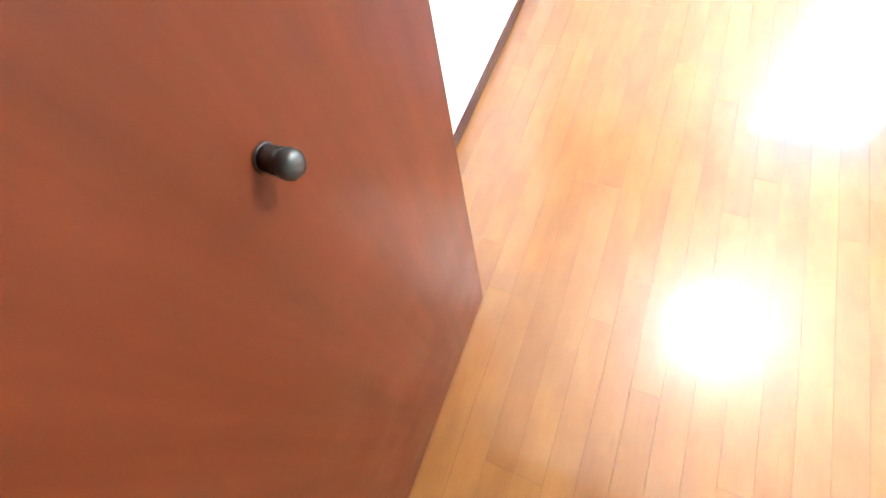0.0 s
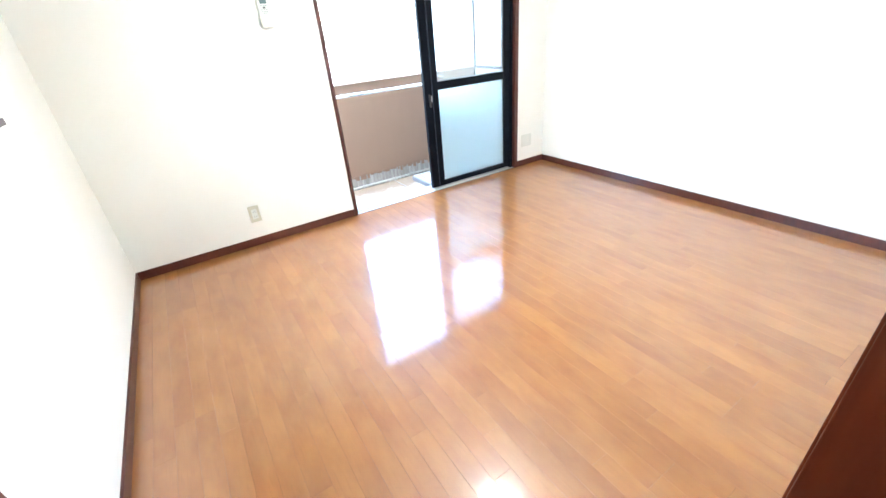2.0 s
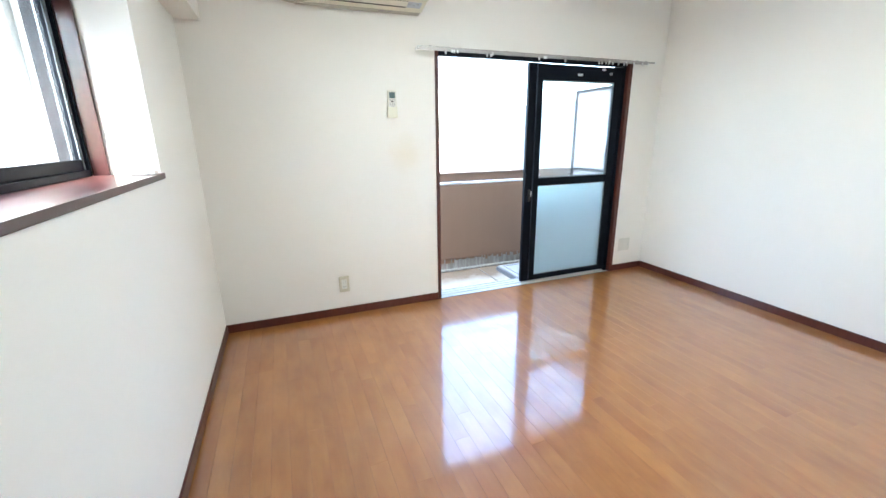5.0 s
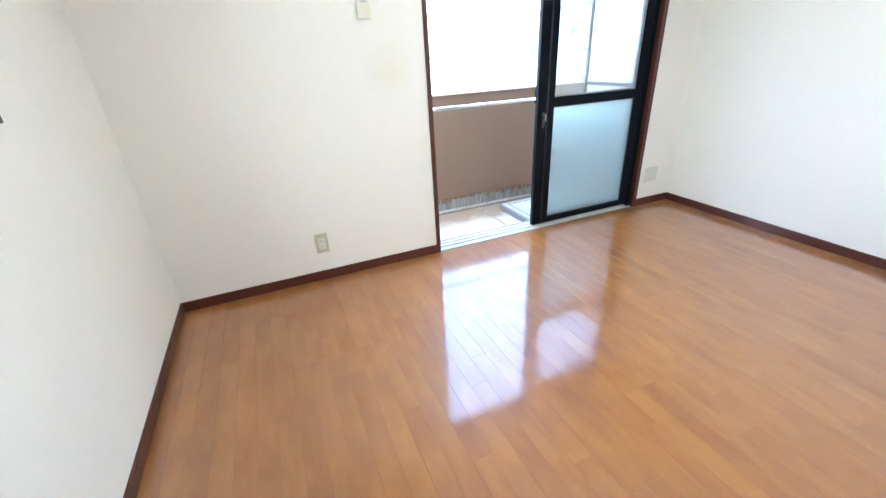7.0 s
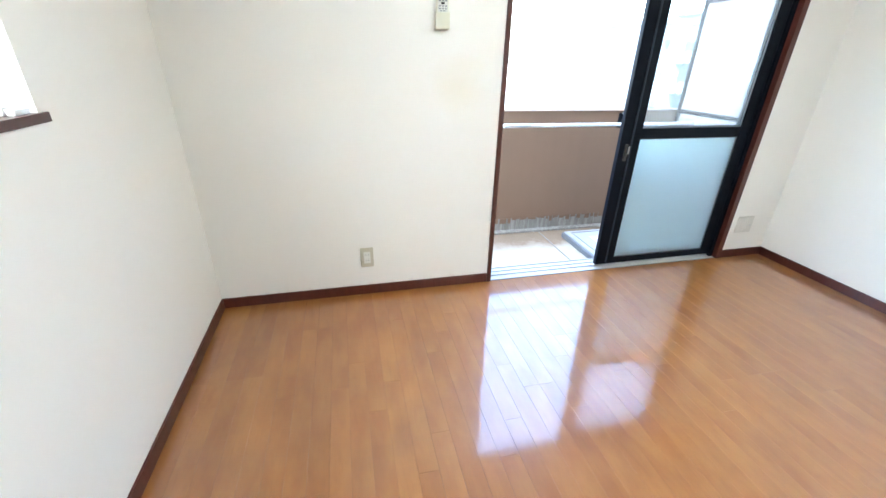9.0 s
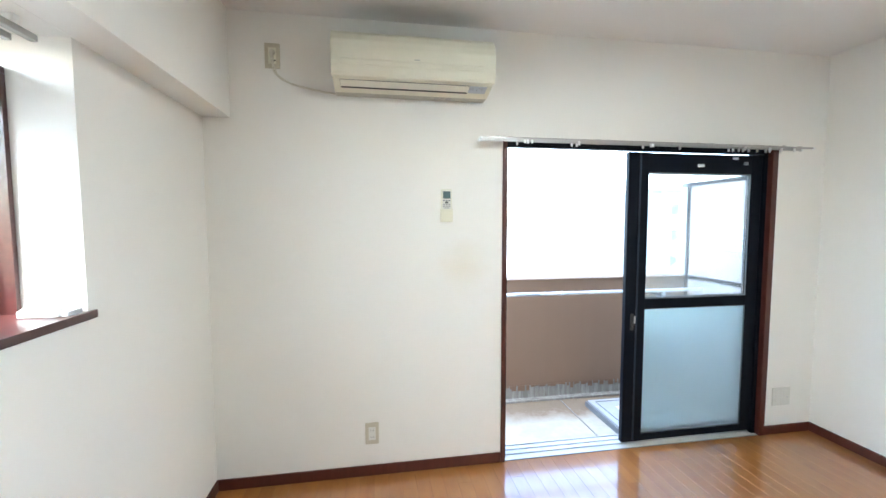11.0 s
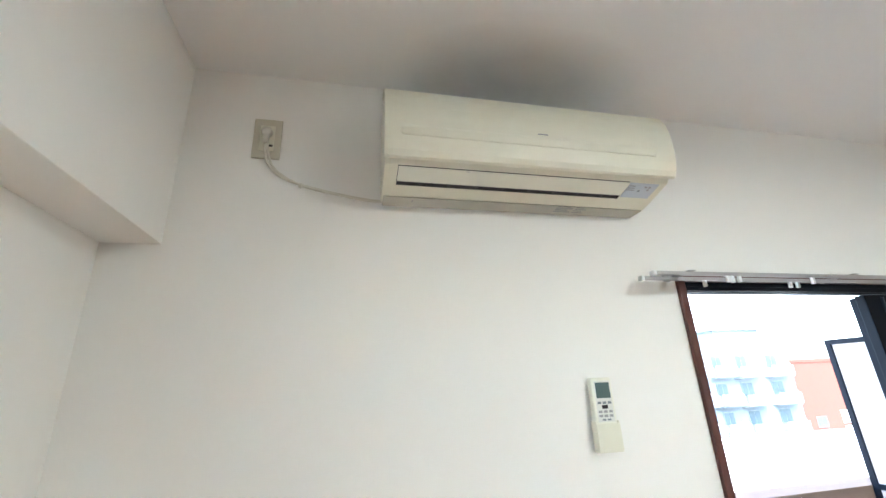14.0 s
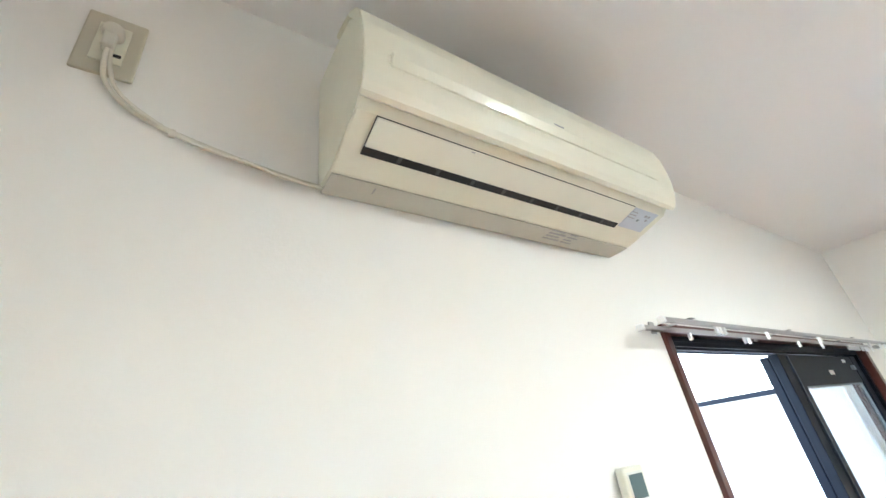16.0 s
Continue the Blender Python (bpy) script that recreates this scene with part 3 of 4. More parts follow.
# ---- air conditioner ----
def build_air_conditioner():
    x0, x1 = 0.636, 1.422
    t = thing("air_conditioner", ((x0 + x1) / 2, 0, 2.17), "ivory wall-mounted air conditioner with a yellowed casing, flap nearly closed", "air conditioner")
    core = [(-0.001, 2.047), (-0.001, 2.300), (-0.10, 2.298), (-0.165, 2.282), (-0.184, 2.25), (-0.186, 2.085), (-0.172, 2.070), (-0.092, 2.0475), (-0.066, 2.042), (-0.03, 2.044)]
    bm = extrude_x(core, x0 + 0.004, x1 - 0.004)
    bmesh.ops.bevel(bm, geom=[e for e in bm.edges if abs(e.verts[0].co.x - e.verts[1].co.x) < 1e-5], offset=0.002, segments=2, affect="EDGES")
    part("body", bm, IVORY, t, smooth=False)
    front = [(-0.187, 2.080), (-0.194, 2.074), (-0.202, 2.077), (-0.209, 2.090), (-0.215, 2.112), (-0.2185, 2.14), (-0.2190, 2.17),
             (-0.217, 2.205), (-0.210, 2.238), (-0.196, 2.266), (-0.172, 2.288), (-0.135, 2.302), (-0.11, 2.3045), (-0.11, 2.299), (-0.166, 2.283), (-0.185, 2.25)]
    bm = extrude_x(front, x0, x1)
    bmesh.ops.bevel(bm, geom=[e for e in bm.edges if abs(e.verts[0].co.x - e.verts[1].co.x) < 1e-5], offset=0.0018, segments=2, affect="EDGES")
    part("front_panel", bm, IVORY, t, "smooth curved ivory front panel")
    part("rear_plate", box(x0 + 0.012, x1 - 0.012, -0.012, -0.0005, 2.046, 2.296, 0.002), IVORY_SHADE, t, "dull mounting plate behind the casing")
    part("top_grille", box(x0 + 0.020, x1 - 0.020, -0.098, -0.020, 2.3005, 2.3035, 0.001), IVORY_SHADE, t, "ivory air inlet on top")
    # the long raised fold across the panel
    fold = [(-0.2165, 2.150), (-0.2215, 2.1495), (-0.2258, 2.1455), (-0.2262, 2.1405), (-0.2195, 2.1255), (-0.2155, 2.1245)]
    bm = extrude_x(fold, x0 + 0.038, x1 - 0.062)
    bmesh.ops.bevel(bm, geom=[e for e in bm.edges if abs(e.verts[0].co.x - e.verts[1].co.x) < 1e-5], offset=0.004, segments=2, affect="EDGES")
    part("panel_fold", bm, IVORY, t)
    d = Vector((0, 0.080, -0.0225)).normalized()
    def slanted(xa, xb, s0, s1, lift, thick):
        """A plate that lies along the slanted outlet."""
        o = Vector((0, -0.1735, 2.0695))
        nn = Vector((0, -0.0225, -0.080)).normalized()
        bm = bmesh.new()
        vs = []
        for x in (xa, xb):
            for s in (s0, s1):
                for h in (lift, lift + thick):
                    p = o + d * s + nn * h
                    vs.append(bm.verts.new((x, p.y, p.z)))
        for f in ((0, 1, 3, 2), (4, 6, 7, 5), (0, 4, 5, 1), (2, 3, 7, 6), (0, 2, 6, 4), (1, 5, 7, 3)):
            bm.faces.new([vs[i] for i in f])
        bmesh.ops.bevel(bm, geom=bm.edges[:], offset=0.0008, segments=1, affect="EDGES")
        return bm
    # flat dark plate on the solid casing stands in for the shaded outlet
    part("outlet_shade_plate", slanted(x0 + 0.036, x1 - 0.122, 0.0005, 0.0685, 0.0003, 0.0006), DARK, t, "flat dark plate for the shaded air outlet")
    part("flap", slanted(x0 + 0.0370, x1 - 0.1230, 0.0016, 0.0525, 0.0010, 0.0032), IVORY_FLAP, t, "pale ivory louvre flap, slightly open")
    part("hinge_mark", slanted(x0 + 0.205, x0 + 0.213, 0.0032, 0.0046, 0.0042, 0.0004), LABEL_GREY, t)
    for i in range(8):
        x = x0 + 0.095 + i * 0.073
        part("vane", slanted(x, x + 0.007, 0.0535, 0.0655, 0.0010, 0.0018), VANE, t)
    part("display_panel", slanted(x1 - 0.119, x1 - 0.030, 0.002, 0.060, 0.0006, 0.0022), GREY_PANEL, t, "grey-blue display panel")
    for i, (a, s) in enumerate(((0.062, 0.012), (0.050, 0.012), (0.075, 0.028), (0.050, 0.022))):
        part("indicator", slanted(x1 - a - 0.007, x1 - a, s, s + 0.006, 0.003, 0.0008), LABEL_GREY if i != 2 else BUTTON, t)
    for i in range(3):
        part("print_bar", slanted(x1 - 0.118, x1 - 0.098 + i * 0.002, 0.012 + i * 0.008, 0.014 + i * 0.008, 0.003, 0.0004), LABEL_GREY, t)
    under = part("underside", box(x0 + 0.008, x1 - 0.008, -0.060, -0.004, 2.0390, 2.0420, 0.001), IVORY_SHADE, t, "ivory underside plate with shade in its colour")
    part("maker_mark", box(x0 + 0.385, x0 + 0.412, -0.2198, -0.2186, 2.1575, 2.1605, 0.0003), LABEL_GREY, t, "tiny grey mark")
    for i in range(4):
        part("rating_print", box(x0 + 0.505, x0 + 0.545 + 0.012 * (i % 2), -0.062 + i * 0.011, -0.057 + i * 0.011, 2.0381, 2.0391), LABEL_GREY, t)
        part("rating_print", box(x0 + 0.565, x0 + 0.59 + 0.01 * (i % 2), -0.060 + i * 0.011, -0.056 + i * 0.011, 2.0381, 2.0391), LABEL_GREY, t)
    part("screw_cover", box(x0 + 0.085, x0 + 0.088, -0.05, -0.035, 2.0381, 2.0391), LABEL_GREY, t)
    # socket and cord
    s = thing("wall_socket", (0.335, 0, 2.22), "beige wall socket plate high on the white wall, in use", "socket")
    part("plate", box(0.299, 0.371, -0.006, 0, 2.158, 2.280, 0.003), PLATE, s)
    part("insert", box(0.316, 0.354, -0.0085, -0.0055, 2.180, 2.258, 0.001), IVORY, s)
    part("slot", box(0.342, 0.351, -0.0093, -0.0083, 2.193, 2.199), DARK, s)
    c = thing("power_cord", (0.335, -0.02, 2.23), "off-white power cord hanging from the socket to the air conditioner", "cable")
    part("plug", lathe([(0.0125, 0), (0.0135, 0.004), (0.0135, 0.014), (0.010, 0.019)], (0.336, -0.009, 2.232), "Y", 20), CORD, c, "round off-white plug", smooth=True)
    part("plug_neck", box(0.328, 0.343, -0.026, -0.012, 2.196, 2.226, 0.003), CORD, c)
    part("cord", tube([(0.336, -0.018, 2.205), (0.337, -0.014, 2.170), (0.345, -0.010, 2.140), (0.375, -0.007, 2.108), (0.43, -0.006, 2.086), (0.52, -0.006, 2.066), (0.60, -0.006, 2.053), (0.645, -0.006, 2.050)], 0.0036), CORD, c, smooth=True)
    part("cord", tube([(0.338, -0.018, 2.205), (0.345, -0.014, 2.165), (0.360, -0.014, 2.128), (0.395, -0.012, 2.100), (0.45, -0.006, 2.078), (0.53, -0.012, 2.059), (0.60, -0.010, 2.048), (0.645, -0.012, 2.046)], 0.0030), CORD, c, smooth=True)
    part("cord_ring", lathe([(0.006, -0.004), (0.0065, 0), (0.006, 0.004)], (0.43, -0.006, 2.084), "X", 12), CORD, c)


build_air_conditioner()


# ---- remote control ----
def build_remote():
    t = thing("remote_control", (1.209, 0, 1.47), "ivory remote control with a small screen in its wall holder", "remote control")
    x0, x1 = 1.180, 1.239
    h = place(new("holder"), t)
    part("back_plate", box(x0 + 0.004, x1 - 0.004, -0.007, 0, 1.400, 1.50, 0.002), IVORY, h)
    bm = box(x0 - 0.0035, x0 - 0.0005, -0.030, -0.007, 1.400, 1.466, 0.001)
    box(x1 + 0.0005, x1 + 0.0035, -0.030, -0.007, 1.400, 1.466, 0.001, bm)
    box(x0 - 0.0035, x1 + 0.0035, -0.0325, -0.0295, 1.398, 1.461, 0.001, bm)
    box(x0 - 0.0035, x1 + 0.0035, -0.0295, -0.007, 1.394, 1.3985, 0.001, bm)
    part("cradle", bm, IVORY, h, "yellowed ivory holder")
    part("case", box(x0, x1, -0.0280, -0.0080, 1.400, 1.570, 0.006, segments=3), IVORY_FLAP, t, "pale ivory rounded case")
    part("face", box(x0 + 0.0065, x1 - 0.0065, -0.0287, -0.0278, 1.464, 1.562, 0.0008), PLATE_PALE, t, "pale grey key field")
    part("screen", box(x0 + 0.010, x1 - 0.009, -0.0296, -0.0286, 1.520, 1.558, 0.0008), SCREEN, t, "grey-green screen")
    for row, (z, n, hgt, mat) in enumerate(((1.509, 3, 0.006, BUTTON), (1.499, 1, 0.009, DARK), (1.488, 3, 0.006, LABEL_GREY), (1.478, 3, 0.006, LABEL_GREY), (1.469, 2, 0.004, BUTTON))):
        for c in range(n):
            wdt = 0.010 if n > 1 else 0.016
            xc = (x0 + x1) / 2 + (c - (n - 1) / 2) * 0.0145
            part("button", box(xc - wdt / 2, xc + wdt / 2, -0.0300, -0.0286, z - hgt / 2, z + hgt / 2, 0.0008), mat, t)


build_remote()


# ---- sockets ----
def build_outlet(name, x, z, label, mat):
    t = thing(name, (x, 0, z), label, "socket")
    part("plate", box(x - 0.036, x + 0.036, -0.007, 0, z - 0.06, z + 0.06, 0.003), mat, t)
    part("insert", box(x - 0.019, x + 0.019, -0.0095, -0.0065, z - 0.036, z + 0.036, 0.001), PLATE_PALE, t)
    return t


o = build_outlet("wall_socket", 0.797, 0.238, "beige double wall socket low on the white wall", PLATE)
for dz in (-0.018, 0.018):
    for dx in (-0.008, 0.006):
        part("slot", box(0.797 + dx, 0.799 + dx, -0.0101, -0.0093, 0.233 + dz, 0.243 + dz), DARK, o)
o = build_outlet("aerial_socket", 3.470, 0.25, "pale grey aerial and telephone socket beside the glass door", PLATE_PALE)
part("insert", box(3.392, 3.430, -0.0095, -0.0065, 0.214, 0.286, 0.001), PLATE_PALE, o)
part("pin", lathe([(0.004, 0), (0.004, 0.006)], (3.478, -0.009, 0.245), "Y", 12), STEEL, o)
part("plate_side", box(3.372, 3.4335, -0.007, 0, 0.19, 0.31, 0.003), PLATE_PALE, o)


# ---- curtain rail ----
def build_curtain_rail():
    t = thing("curtain_rail", (2.41, -0.05, 1.86), "double pale metal curtain rail with white gliders above the glass door", "curtain rail")
    for y, a, b in ((-0.036, 1.392, 3.44), (-0.092, 1.387, 3.46)):
        bm = box(a, b, y - 0.006, y + 0.006, 1.8435, 1.846, 0.0006)
        box(a, b, y - 0.006, y - 0.004, 1.836, 1.8435, 0.0004, bm)
        box(a, b, y + 0.004, y + 0.006, 1.836, 1.8435, 0.0004, bm)
        part("track", bm, RAIL, t, "pale anodised track")
        part("end_cap", box(a - 0.012, a - 0.0005, y - 0.009, y + 0.009, 1.832, 1.848, 0.004), WHITE, t)
        part("end_cap", box(b + 0.0005, b + 0.012, y - 0.009, y + 0.009, 1.832, 1.848, 0.004), WHITE, t)
    for x in (1.50, 2.10, 2.75, 3.36):
        bm = box(x - 0.011, x + 0.011, -0.104, -0.0005, 1.8465, 1.849, 0.0008)
        box(x - 0.011, x + 0.011, -0.003, -0.0003, 1.84, 1.872, 0.0008, bm)
        part("bracket", bm, RAIL, t)
    for x in (1.60, 1.625, 1.665, 1.92, 1.95, 2.36, 2.385, 2.60, 2.93, 2.96, 3.0, 3.03, 3.07, 3.13, 3.19, 3.22, 3.30):
        y = -0.092 if int(x * 1000) % 2 else -0.036
        g = part("glider", box(x - 0.005, x + 0.005, y - 0.004, y + 0.004, 1.818, 1.838, 0.0015), WHITE, t)
    for x in (1.64, 1.935, 2.37, 2.985, 3.16, 3.24, 3.33):
        part("glider", box(x - 0.005, x + 0.005, -0.096, -0.088, 1.816, 1.838, 0.0015), WHITE, t)
    t.location.z -= 0.004


build_curtain_rail()


# ---- ceiling lamp ----
def build_lamp():
    t = thing("ceiling_lamp", (*LAMP, H), "round white ceiling lamp, switched on", "ceiling lamp")
    part("base", lathe([(0.215, 0), (0.218, -0.012), (0.212, -0.022)], (*LAMP, H), "Z", 64), WHITE, t, smooth=True)
    prof = [(0.272, -0.0225), (0.283, -0.030), (0.285, -0.042), (0.275, -0.058), (0.248, -0.074), (0.2, -0.088), (0.14, -0.097), (0.07, -0.101), (0.01, -0.102)]
    part("shade", lathe(prof, (*LAMP, H), "Z", 64), DIFFUSER, t, "glowing round diffuser", smooth=True)


build_lamp()


# ---- router on the sill ----
def build_router():
    t = thing("router", (-0.08, -0.895, 1.136), "small flat white network box lying on the window sill", "router")
    part("case", box(-0.125, -0.025, -0.935, -0.865, 1.1365, 1.156, 0.005, segments=3), WHITE, t)
    part("lid", box(-0.120, -0.030, -0.930, -0.870, 1.1565, 1.160, 0.0015), WHITE, t)
    part("end_cover", box(-0.0245, -0.005, -0.928, -0.872, 1.1365, 1.152, 0.003), WHITE, t)


build_router()


# ---- balcony ----
FZ, PY, PT, FOOT = -0.20, 1.17, 0.888, -0.068


def build_balcony():
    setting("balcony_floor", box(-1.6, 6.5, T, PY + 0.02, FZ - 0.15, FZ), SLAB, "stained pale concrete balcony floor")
    setting("floor_joint", box(2.436, 2.446, 0.37, PY - 0.06, FZ + 0.0005, FZ + 0.004), KERB, "raised joint in the balcony floor")
    p = box(-1.6, 6.5, PY, PY + 0.13, FOOT, PT - 0.011, 0.004)
    setting("parapet", p, PINK, "pinkish brown rendered balcony parapet")
    setting("parapet_base", box(-1.6, 6.5, PY + 0.006, PY + 0.13, FZ - 0.15, FOOT - 0.001), KERB, "bare streaked concrete foot of the parapet")
    setting("parapet_end", box(-1.75, -1.6, T, PY + 0.13, FZ - 0.15, PT - 0.011), PINK, "pinkish brown rendered parapet end")
    setting("parapet_coping", box(-1.75, 6.5, PY - 0.012, PY + 0.145, PT - 0.0105, PT, 0.002), PINK, "rendered parapet top")
    # parapet foot: uneven lower edge of the render
    bm = bmesh.new()
    rnd = random.Random(4)
    x = 1.0
    while x < 3.7:
        w = rnd.uniform(0.012, 0.05)
        box(x, x + w, PY + 0.0005, PY + 0.0055, FOOT - rnd.uniform(0.004, 0.05), FOOT - 0.0005, into=bm)
        x += w + rnd.uniform(0.0, 0.02)
    tagged(part("render_drips", bm, PINK), "ragged lower edge of the parapet render", kind="stuff")
    gutter = setting("gutter_curb", box(-1.6, 6.5, PY - 0.055, PY + 0.0055, FZ + 0.0005, FZ + 0.018, 0.004), KERB, "low concrete fillet along the parapet")
    # partition board to the neighbour
    t = thing("partition", (3.70, 0.65, FZ), "pale cement board balcony partition in a dark metal frame with a notice", "partition")
    px = 3.70
    for y0, y1, z0, z1 in ((0.18, 0.212, FZ, 1.75), (1.13, 1.162, FZ, 1.75), (0.212, 1.13, 1.718, 1.75), (0.212, 1.13, 0.868, 0.900), (0.212, 1.13, FZ + 0.03, FZ + 0.06)):
        part("frame_bar", box(px - 0.016, px + 0.016, y0, y1, z0, z1, 0.002), BRONZE, t)
    part("board", box(px - 0.004, px + 0.004, 0.213, 1.129, 0.901, 1.717), BOARD, t, "pale pinkish cement board")
    part("board", box(px - 0.004, px + 0.004, 0.213, 1.129, FZ + 0.061, 0.867), BOARD, t, "pale pinkish cement board")
    part("notice", box(px - 0.0062, px - 0.0045, 0.53, 0.80, 1.155, 1.355), WHITE, t, "faded notice with grey print")
    rnd = random.Random(8)
    for i in range(4):
        y = 0.545
        z = 1.315 - i * 0.043
        while y < 0.77:
            w = rnd.uniform(0.014, 0.05)
            part("print_bar", box(px - 0.0070, px - 0.0064, y, min(y + w, 0.785), z, z + 0.022), LABEL_GREY, t)
            y += w + 0.008
    # evacuation hatch
    t = thing("floor_hatch", (3.0, 0.7, FZ), "low grey metal evacuation hatch on the balcony floor", "hatch")
    part("rim", box(2.600, 3.30, 0.355, 0.965, FZ, FZ + 0.046, 0.004), HATCH_RIM, t, "dark metal rim")
    part("lid", box(2.616, 3.284, 0.371, 0.949, FZ + 0.0465, FZ + 0.058, 0.003), HATCH, t, "dull galvanised lid")
    for q in ((2.66, 3.24, 0.410, 0.416), (2.66, 3.24, 0.904, 0.910), (2.66, 2.666, 0.416, 0.904), (3.234, 3.24, 0.416, 0.904)):
        part("lid_rib", box(*q, FZ + 0.0585, FZ + 0.0625, 0.001), HATCH_RIM, t, "narrow raised rib on the lid")
    part("notice", box(2.78, 3.0, 0.62, 0.80, FZ + 0.0586, FZ + 0.0594), WHITE, t, "white notice")
    for i in range(4):
        part("print_bar", box(2.80, 2.98, 0.645 + i * 0.036, 0.660 + i * 0.036, FZ + 0.0596, FZ + 0.0602), LABEL_GREY, t)
    # laundry pole and its holders
    t = thing("laundry_pole", (2.6, 0.80, 0.825), "long white-and-steel laundry pole held across the balcony", "laundry pole")
    part("pole", rod((0.3, 0.80, 0.825), (3.55, 0.80, 0.825), 0.0135, 16), WHITE, t, smooth=True)
    part("sleeve", rod((1.84, 0.80, 0.825), (2.10, 0.80, 0.825), 0.0150, 16), STEEL, t, "scratched steel sleeve", smooth=True)
    part("collar", rod((2.28, 0.80, 0.825), (2.295, 0.80, 0.825), 0.0165, 16), WHITE, t, smooth=True)
    src = thing("pole_holder", (3.12, PY, 0.80), "dark metal laundry pole arm fixed to the parapet", "laundry bracket", "laundry arms on the parapet")
    part("wall_plate", box(3.098, 3.142, PY - 0.013, PY - 0.0005, 0.74, 0.865, 0.003), BRONZE, src)
    part("arm", box(3.108, 3.132, PY - 0.45, PY - 0.013, 0.789, 0.809, 0.003), BRONZE, src)
    part("arm_end", box(3.106, 3.134, PY - 0.462, PY - 0.452, 0.785, 0.83, 0.002), STEEL, src)
    part("chrome_strip", box(3.112, 3.128, PY - 0.40, PY - 0.06, 0.8095, 0.813, 0.001), STEEL, src, "bright chrome strip")
    part("brace", rod((3.12, PY - 0.02, 0.865), (3.12, PY - 0.20, 0.845), 0.006), STEEL, src)
    other = copy_thing(src, pose(0.70, PY, 0.80))


build_balcony()


# ---- outside ----
def build_far_block(name, label, x0, x1, y, depth, z0, z1, mat, cols, floors, top, balcony, fh=3.05):
    """A block of flats with storeys, windows, balconies and a parapeted roof."""
    t = thing(name, ((x0 + x1) / 2, y, z0), label, "building")
    part("wall", box(x0, x1, y, y + depth, z0, z1), mat, t)
    part("roof_parapet", box(x0 - 0.1, x1 + 0.1, y - 0.1, y + depth + 0.1, z1 + 0.01, z1 + 0.45), mat, t)
    for f in range(floors):
        zb = top - f * fh
        for cx, w, hgt, has in cols:
            wi = place(new("window"), t)
            part("window_frame", box(cx - w / 2 - 0.06, cx + w / 2 + 0.06, y - 0.06, y - 0.001, zb - hgt - 0.06, zb + 0.06), FARFRAME, wi)
            part("pane", box(cx - w / 2, cx - 0.03, y - 0.075, y - 0.061, zb - hgt, zb), FARGLASS, wi)
            part("pane", box(cx + 0.03, cx + w / 2, y - 0.075, y - 0.061, zb - hgt, zb), FARGLASS, wi)
            if has and balcony:
                b = place(new("balcony"), t)
                part("balcony_wall", box(cx - w / 2 - 0.75, cx + w / 2 + 0.85, y - 1.25, y - 1.12, zb - hgt - 1.0, zb - hgt + 0.15), mat, b)
                part("balcony_slab", box(cx - w / 2 - 0.75, cx + w / 2 + 0.85, y - 1.12, y - 0.001, zb - hgt - 1.15, zb - hgt - 1.0), mat, b)
                part("air_unit", box(cx + w / 2 + 0.25, cx + w / 2 + 0.8, y - 1.0, y - 0.6, zb - hgt - 0.99, zb - hgt + 0.3, 0.03), NEAR_WHITE, b)


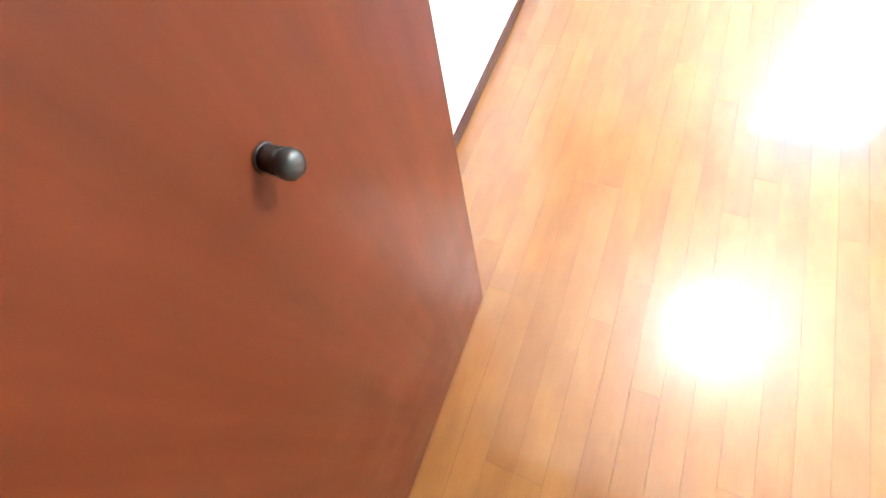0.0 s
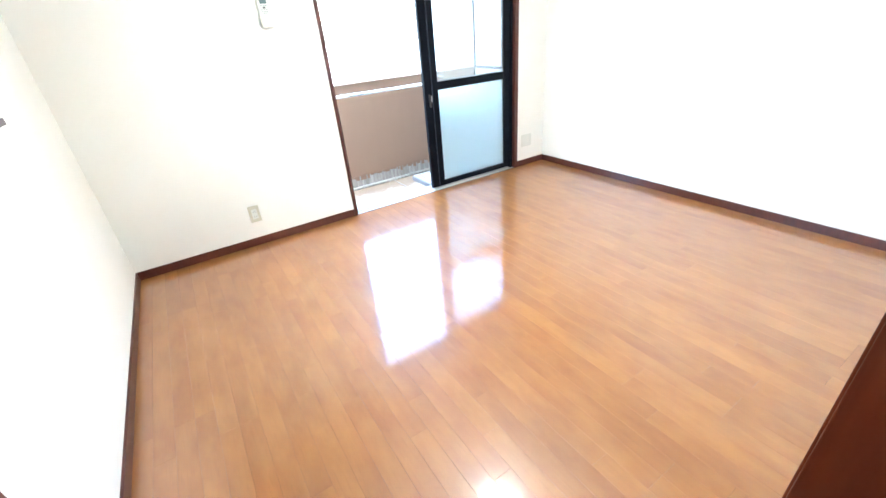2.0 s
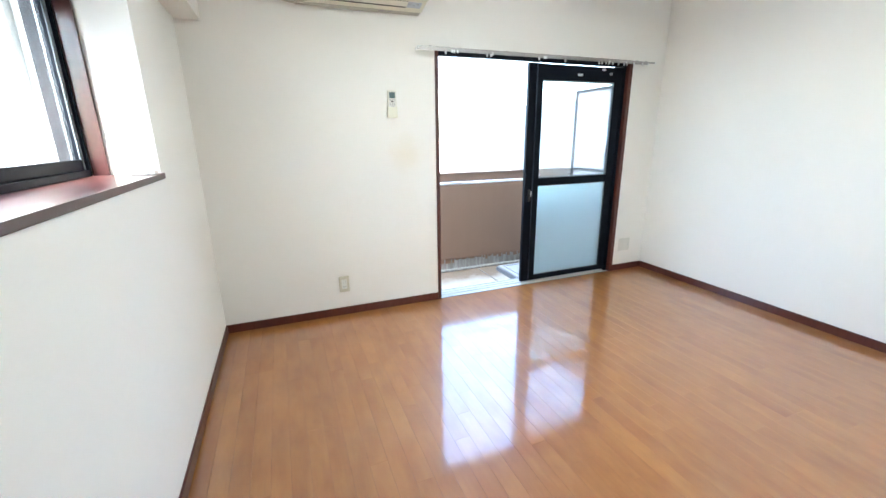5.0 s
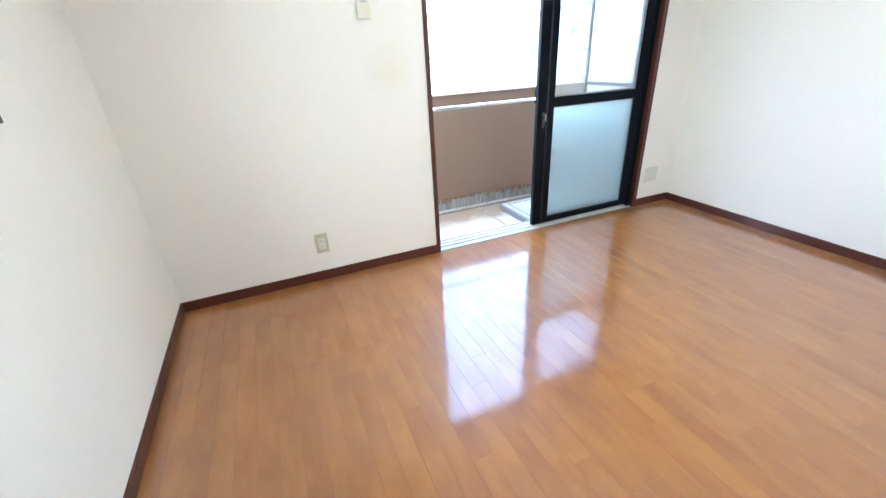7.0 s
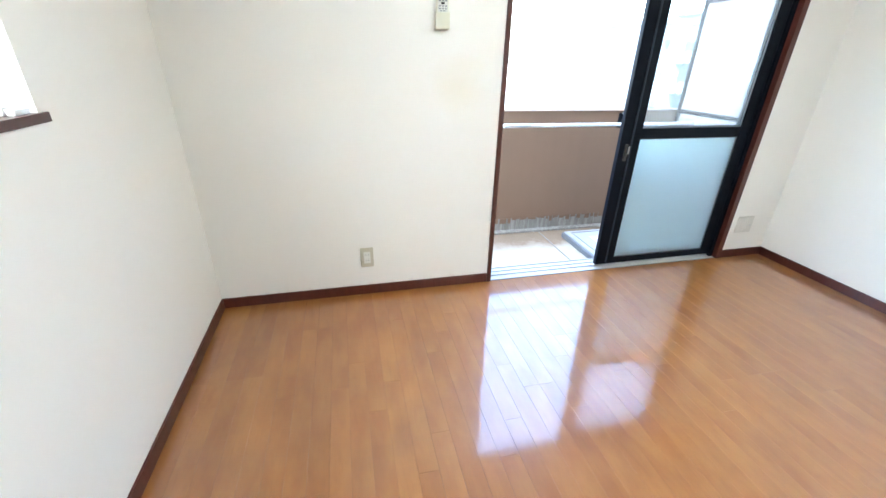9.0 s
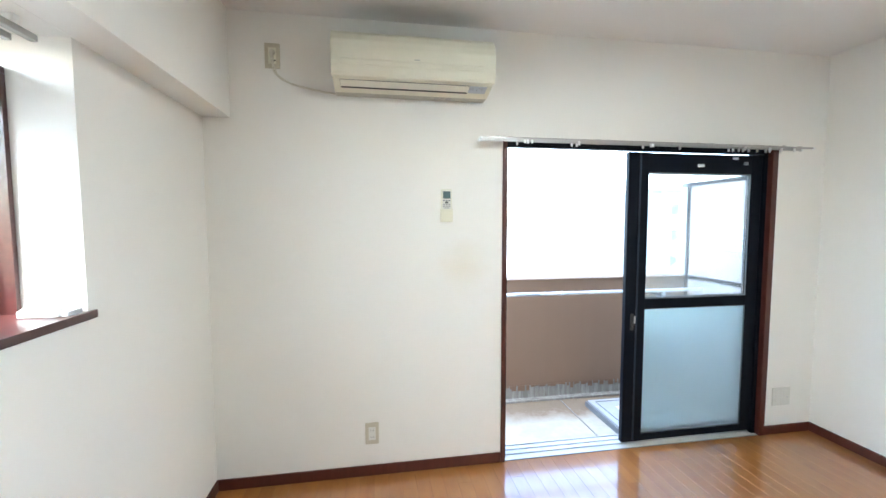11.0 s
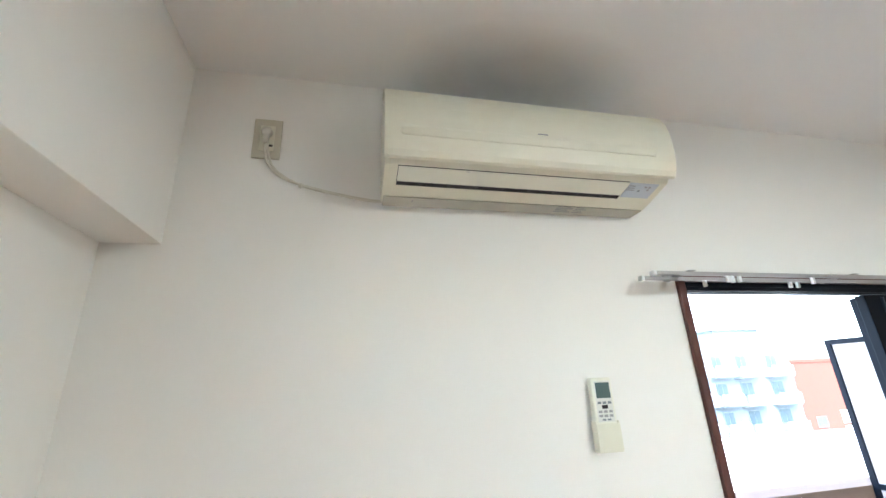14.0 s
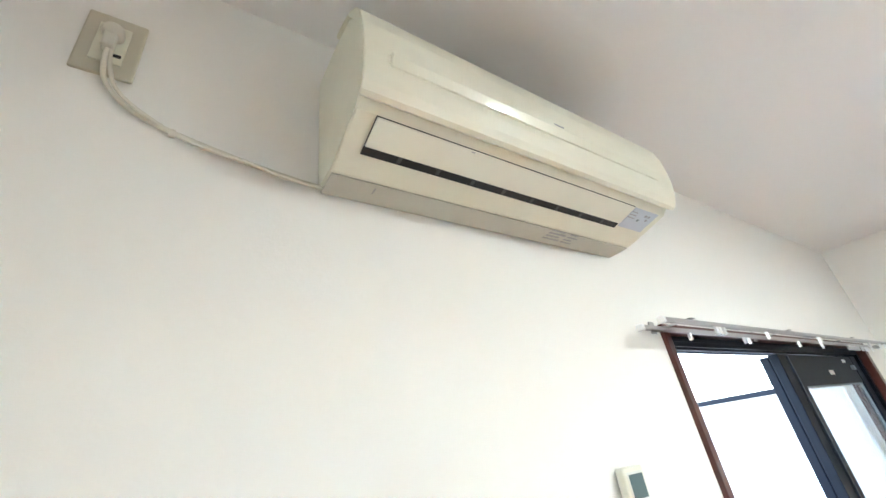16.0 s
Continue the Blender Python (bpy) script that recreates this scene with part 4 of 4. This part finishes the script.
def build_outside():
    setting("ground", box(-400, 400, 9.0, 900, -9.3, -9.0), GROUND, "ground far below")
    apt_cols = [(35.4, 0.7, 1.0, False), (38.5, 1.3, 1.25, True), (41.9, 1.3, 1.25, True), (45.4, 1.5, 1.4, True), (49.8, 1.5, 1.4, True)]
    build_far_block("apartment_building", "pale bluish grey apartment building with balconies", 33.5, 52.5, 40, 12, -9, 4.9, PALE, apt_cols, 4, 3.4, True)
    t = thing("stair_tower", (47.5, 42, 4.9), "pale stair tower on the apartment building roof", "building part")
    part("wall", box(44.5, 51.5, 42, 50, 5.36, 6.6), PALE, t)
    part("roof", box(44.3, 51.7, 41.8, 50.2, 6.61, 6.8), PALE, t)
    org_cols = [(66.7, 1.7, 1.3, False)]
    build_far_block("orange_building", "orange-red rendered building behind the flats", 61.5, 76.0, 49, 14, -9, 2.6, ORANGE, org_cols, 2, -5.0, False, 3.6)
    for z0, z1 in ((-6.0, -4.3), (-8.1, -6.4)):
        wi = place(new("window"), bpy.data.objects["orange_building"])
        part("window_frame", box(70.6, 73.4, 48.94, 48.999, z0, z1), NEAR_WHITE, wi)
        part("blind", box(70.7, 73.3, 48.92, 48.939, z0 + 0.1, z1 - 0.1), BLIND, wi, "white blind behind the window")
    build_far_block("low_white_building", "low white flat-roofed building", -30, 70, 21, 11, -9, -4.4, NEAR_WHITE, [(x, 2.0, 1.4, False) for x in range(-24, 66, 10)], 1, -5.4, False)
    # tiled pier outside the side window
    t = thing("tiled_pier", (-0.6, -0.75, 0.5), "white glazed tile pier outside the side window", "pier")
    part("mortar_core", box(-0.85, -0.345, -0.90, -0.35, -0.25, 2.1), MORTAR, t)
    bm = bmesh.new()
    z = -0.2
    while z < 2.04:
        for i in range(5):
            xa = -0.845 + i * 0.1
            box(xa, xa + 0.094, -0.913, -0.9005, z, z + 0.044, 0.003, bm, 1)
        z += 0.050
    tagged(part("tile_face", bm, TILE, t), kind="stuff")
    t2 = build_far_block("side_building", "pale building beyond the side window", -30, -14, -12, 22, -9, -1.0, NEAR_WHITE, [], 0, 0, False)


build_outside()


# ---- floor boards ----
def build_boards():
    floor = bpy.data.objects["floor"]
    rnd = random.Random(11)
    pitch, gap = 0.0735, 0.0006
    meshes = {}
    def mesh_for(length):
        key = round(length, 3)
        if key not in meshes:
            bm = box(0, pitch - gap, 0, key - gap, -0.0095, 0, 0.00015, segments=1)
            me = bpy.data.meshes.new("floor_board")
            bm.to_mesh(me)
            bm.free()
            me.materials.append(PLANK)
            meshes[key] = me
        return meshes[key]
    rest = bmesh.new()
    for i in range(int(W / pitch) + 1):
        x = i * pitch
        through_door = x > 0.20 and x + pitch < HALL_X1
        last = HALL_Y if through_door else BACK
        start = -0.002
        y = start - rnd.choice((0.15, 0.3, 0.45, 0.6, 0.75, 0.9))
        while start > last + 0.02:
            end = max(y, last)
            if start - end > 0.01:
                if x + pitch > W or end < BACK - 0.05:
                    box(x, min(x + pitch - gap, W - 0.001), end, start - gap, -0.0095, 0, 0.0003, rest, 1)
                else:
                    ob = new("floor_board", mesh_for(start - end))
                    ob.parent = floor
                    ob.location = (x, end, 0)
            start, y = end, end - 0.9
    for x0, x1 in ((0.205, 0.2200), (1.1750, 1.226)):
        box(x0, x1, HALL_Y, BACK - 0.001, -0.0095, 0, 0.0003, rest, 1)
    tagged(part("hall_boards", rest, PLANK, floor), kind="stuff")


build_boards()
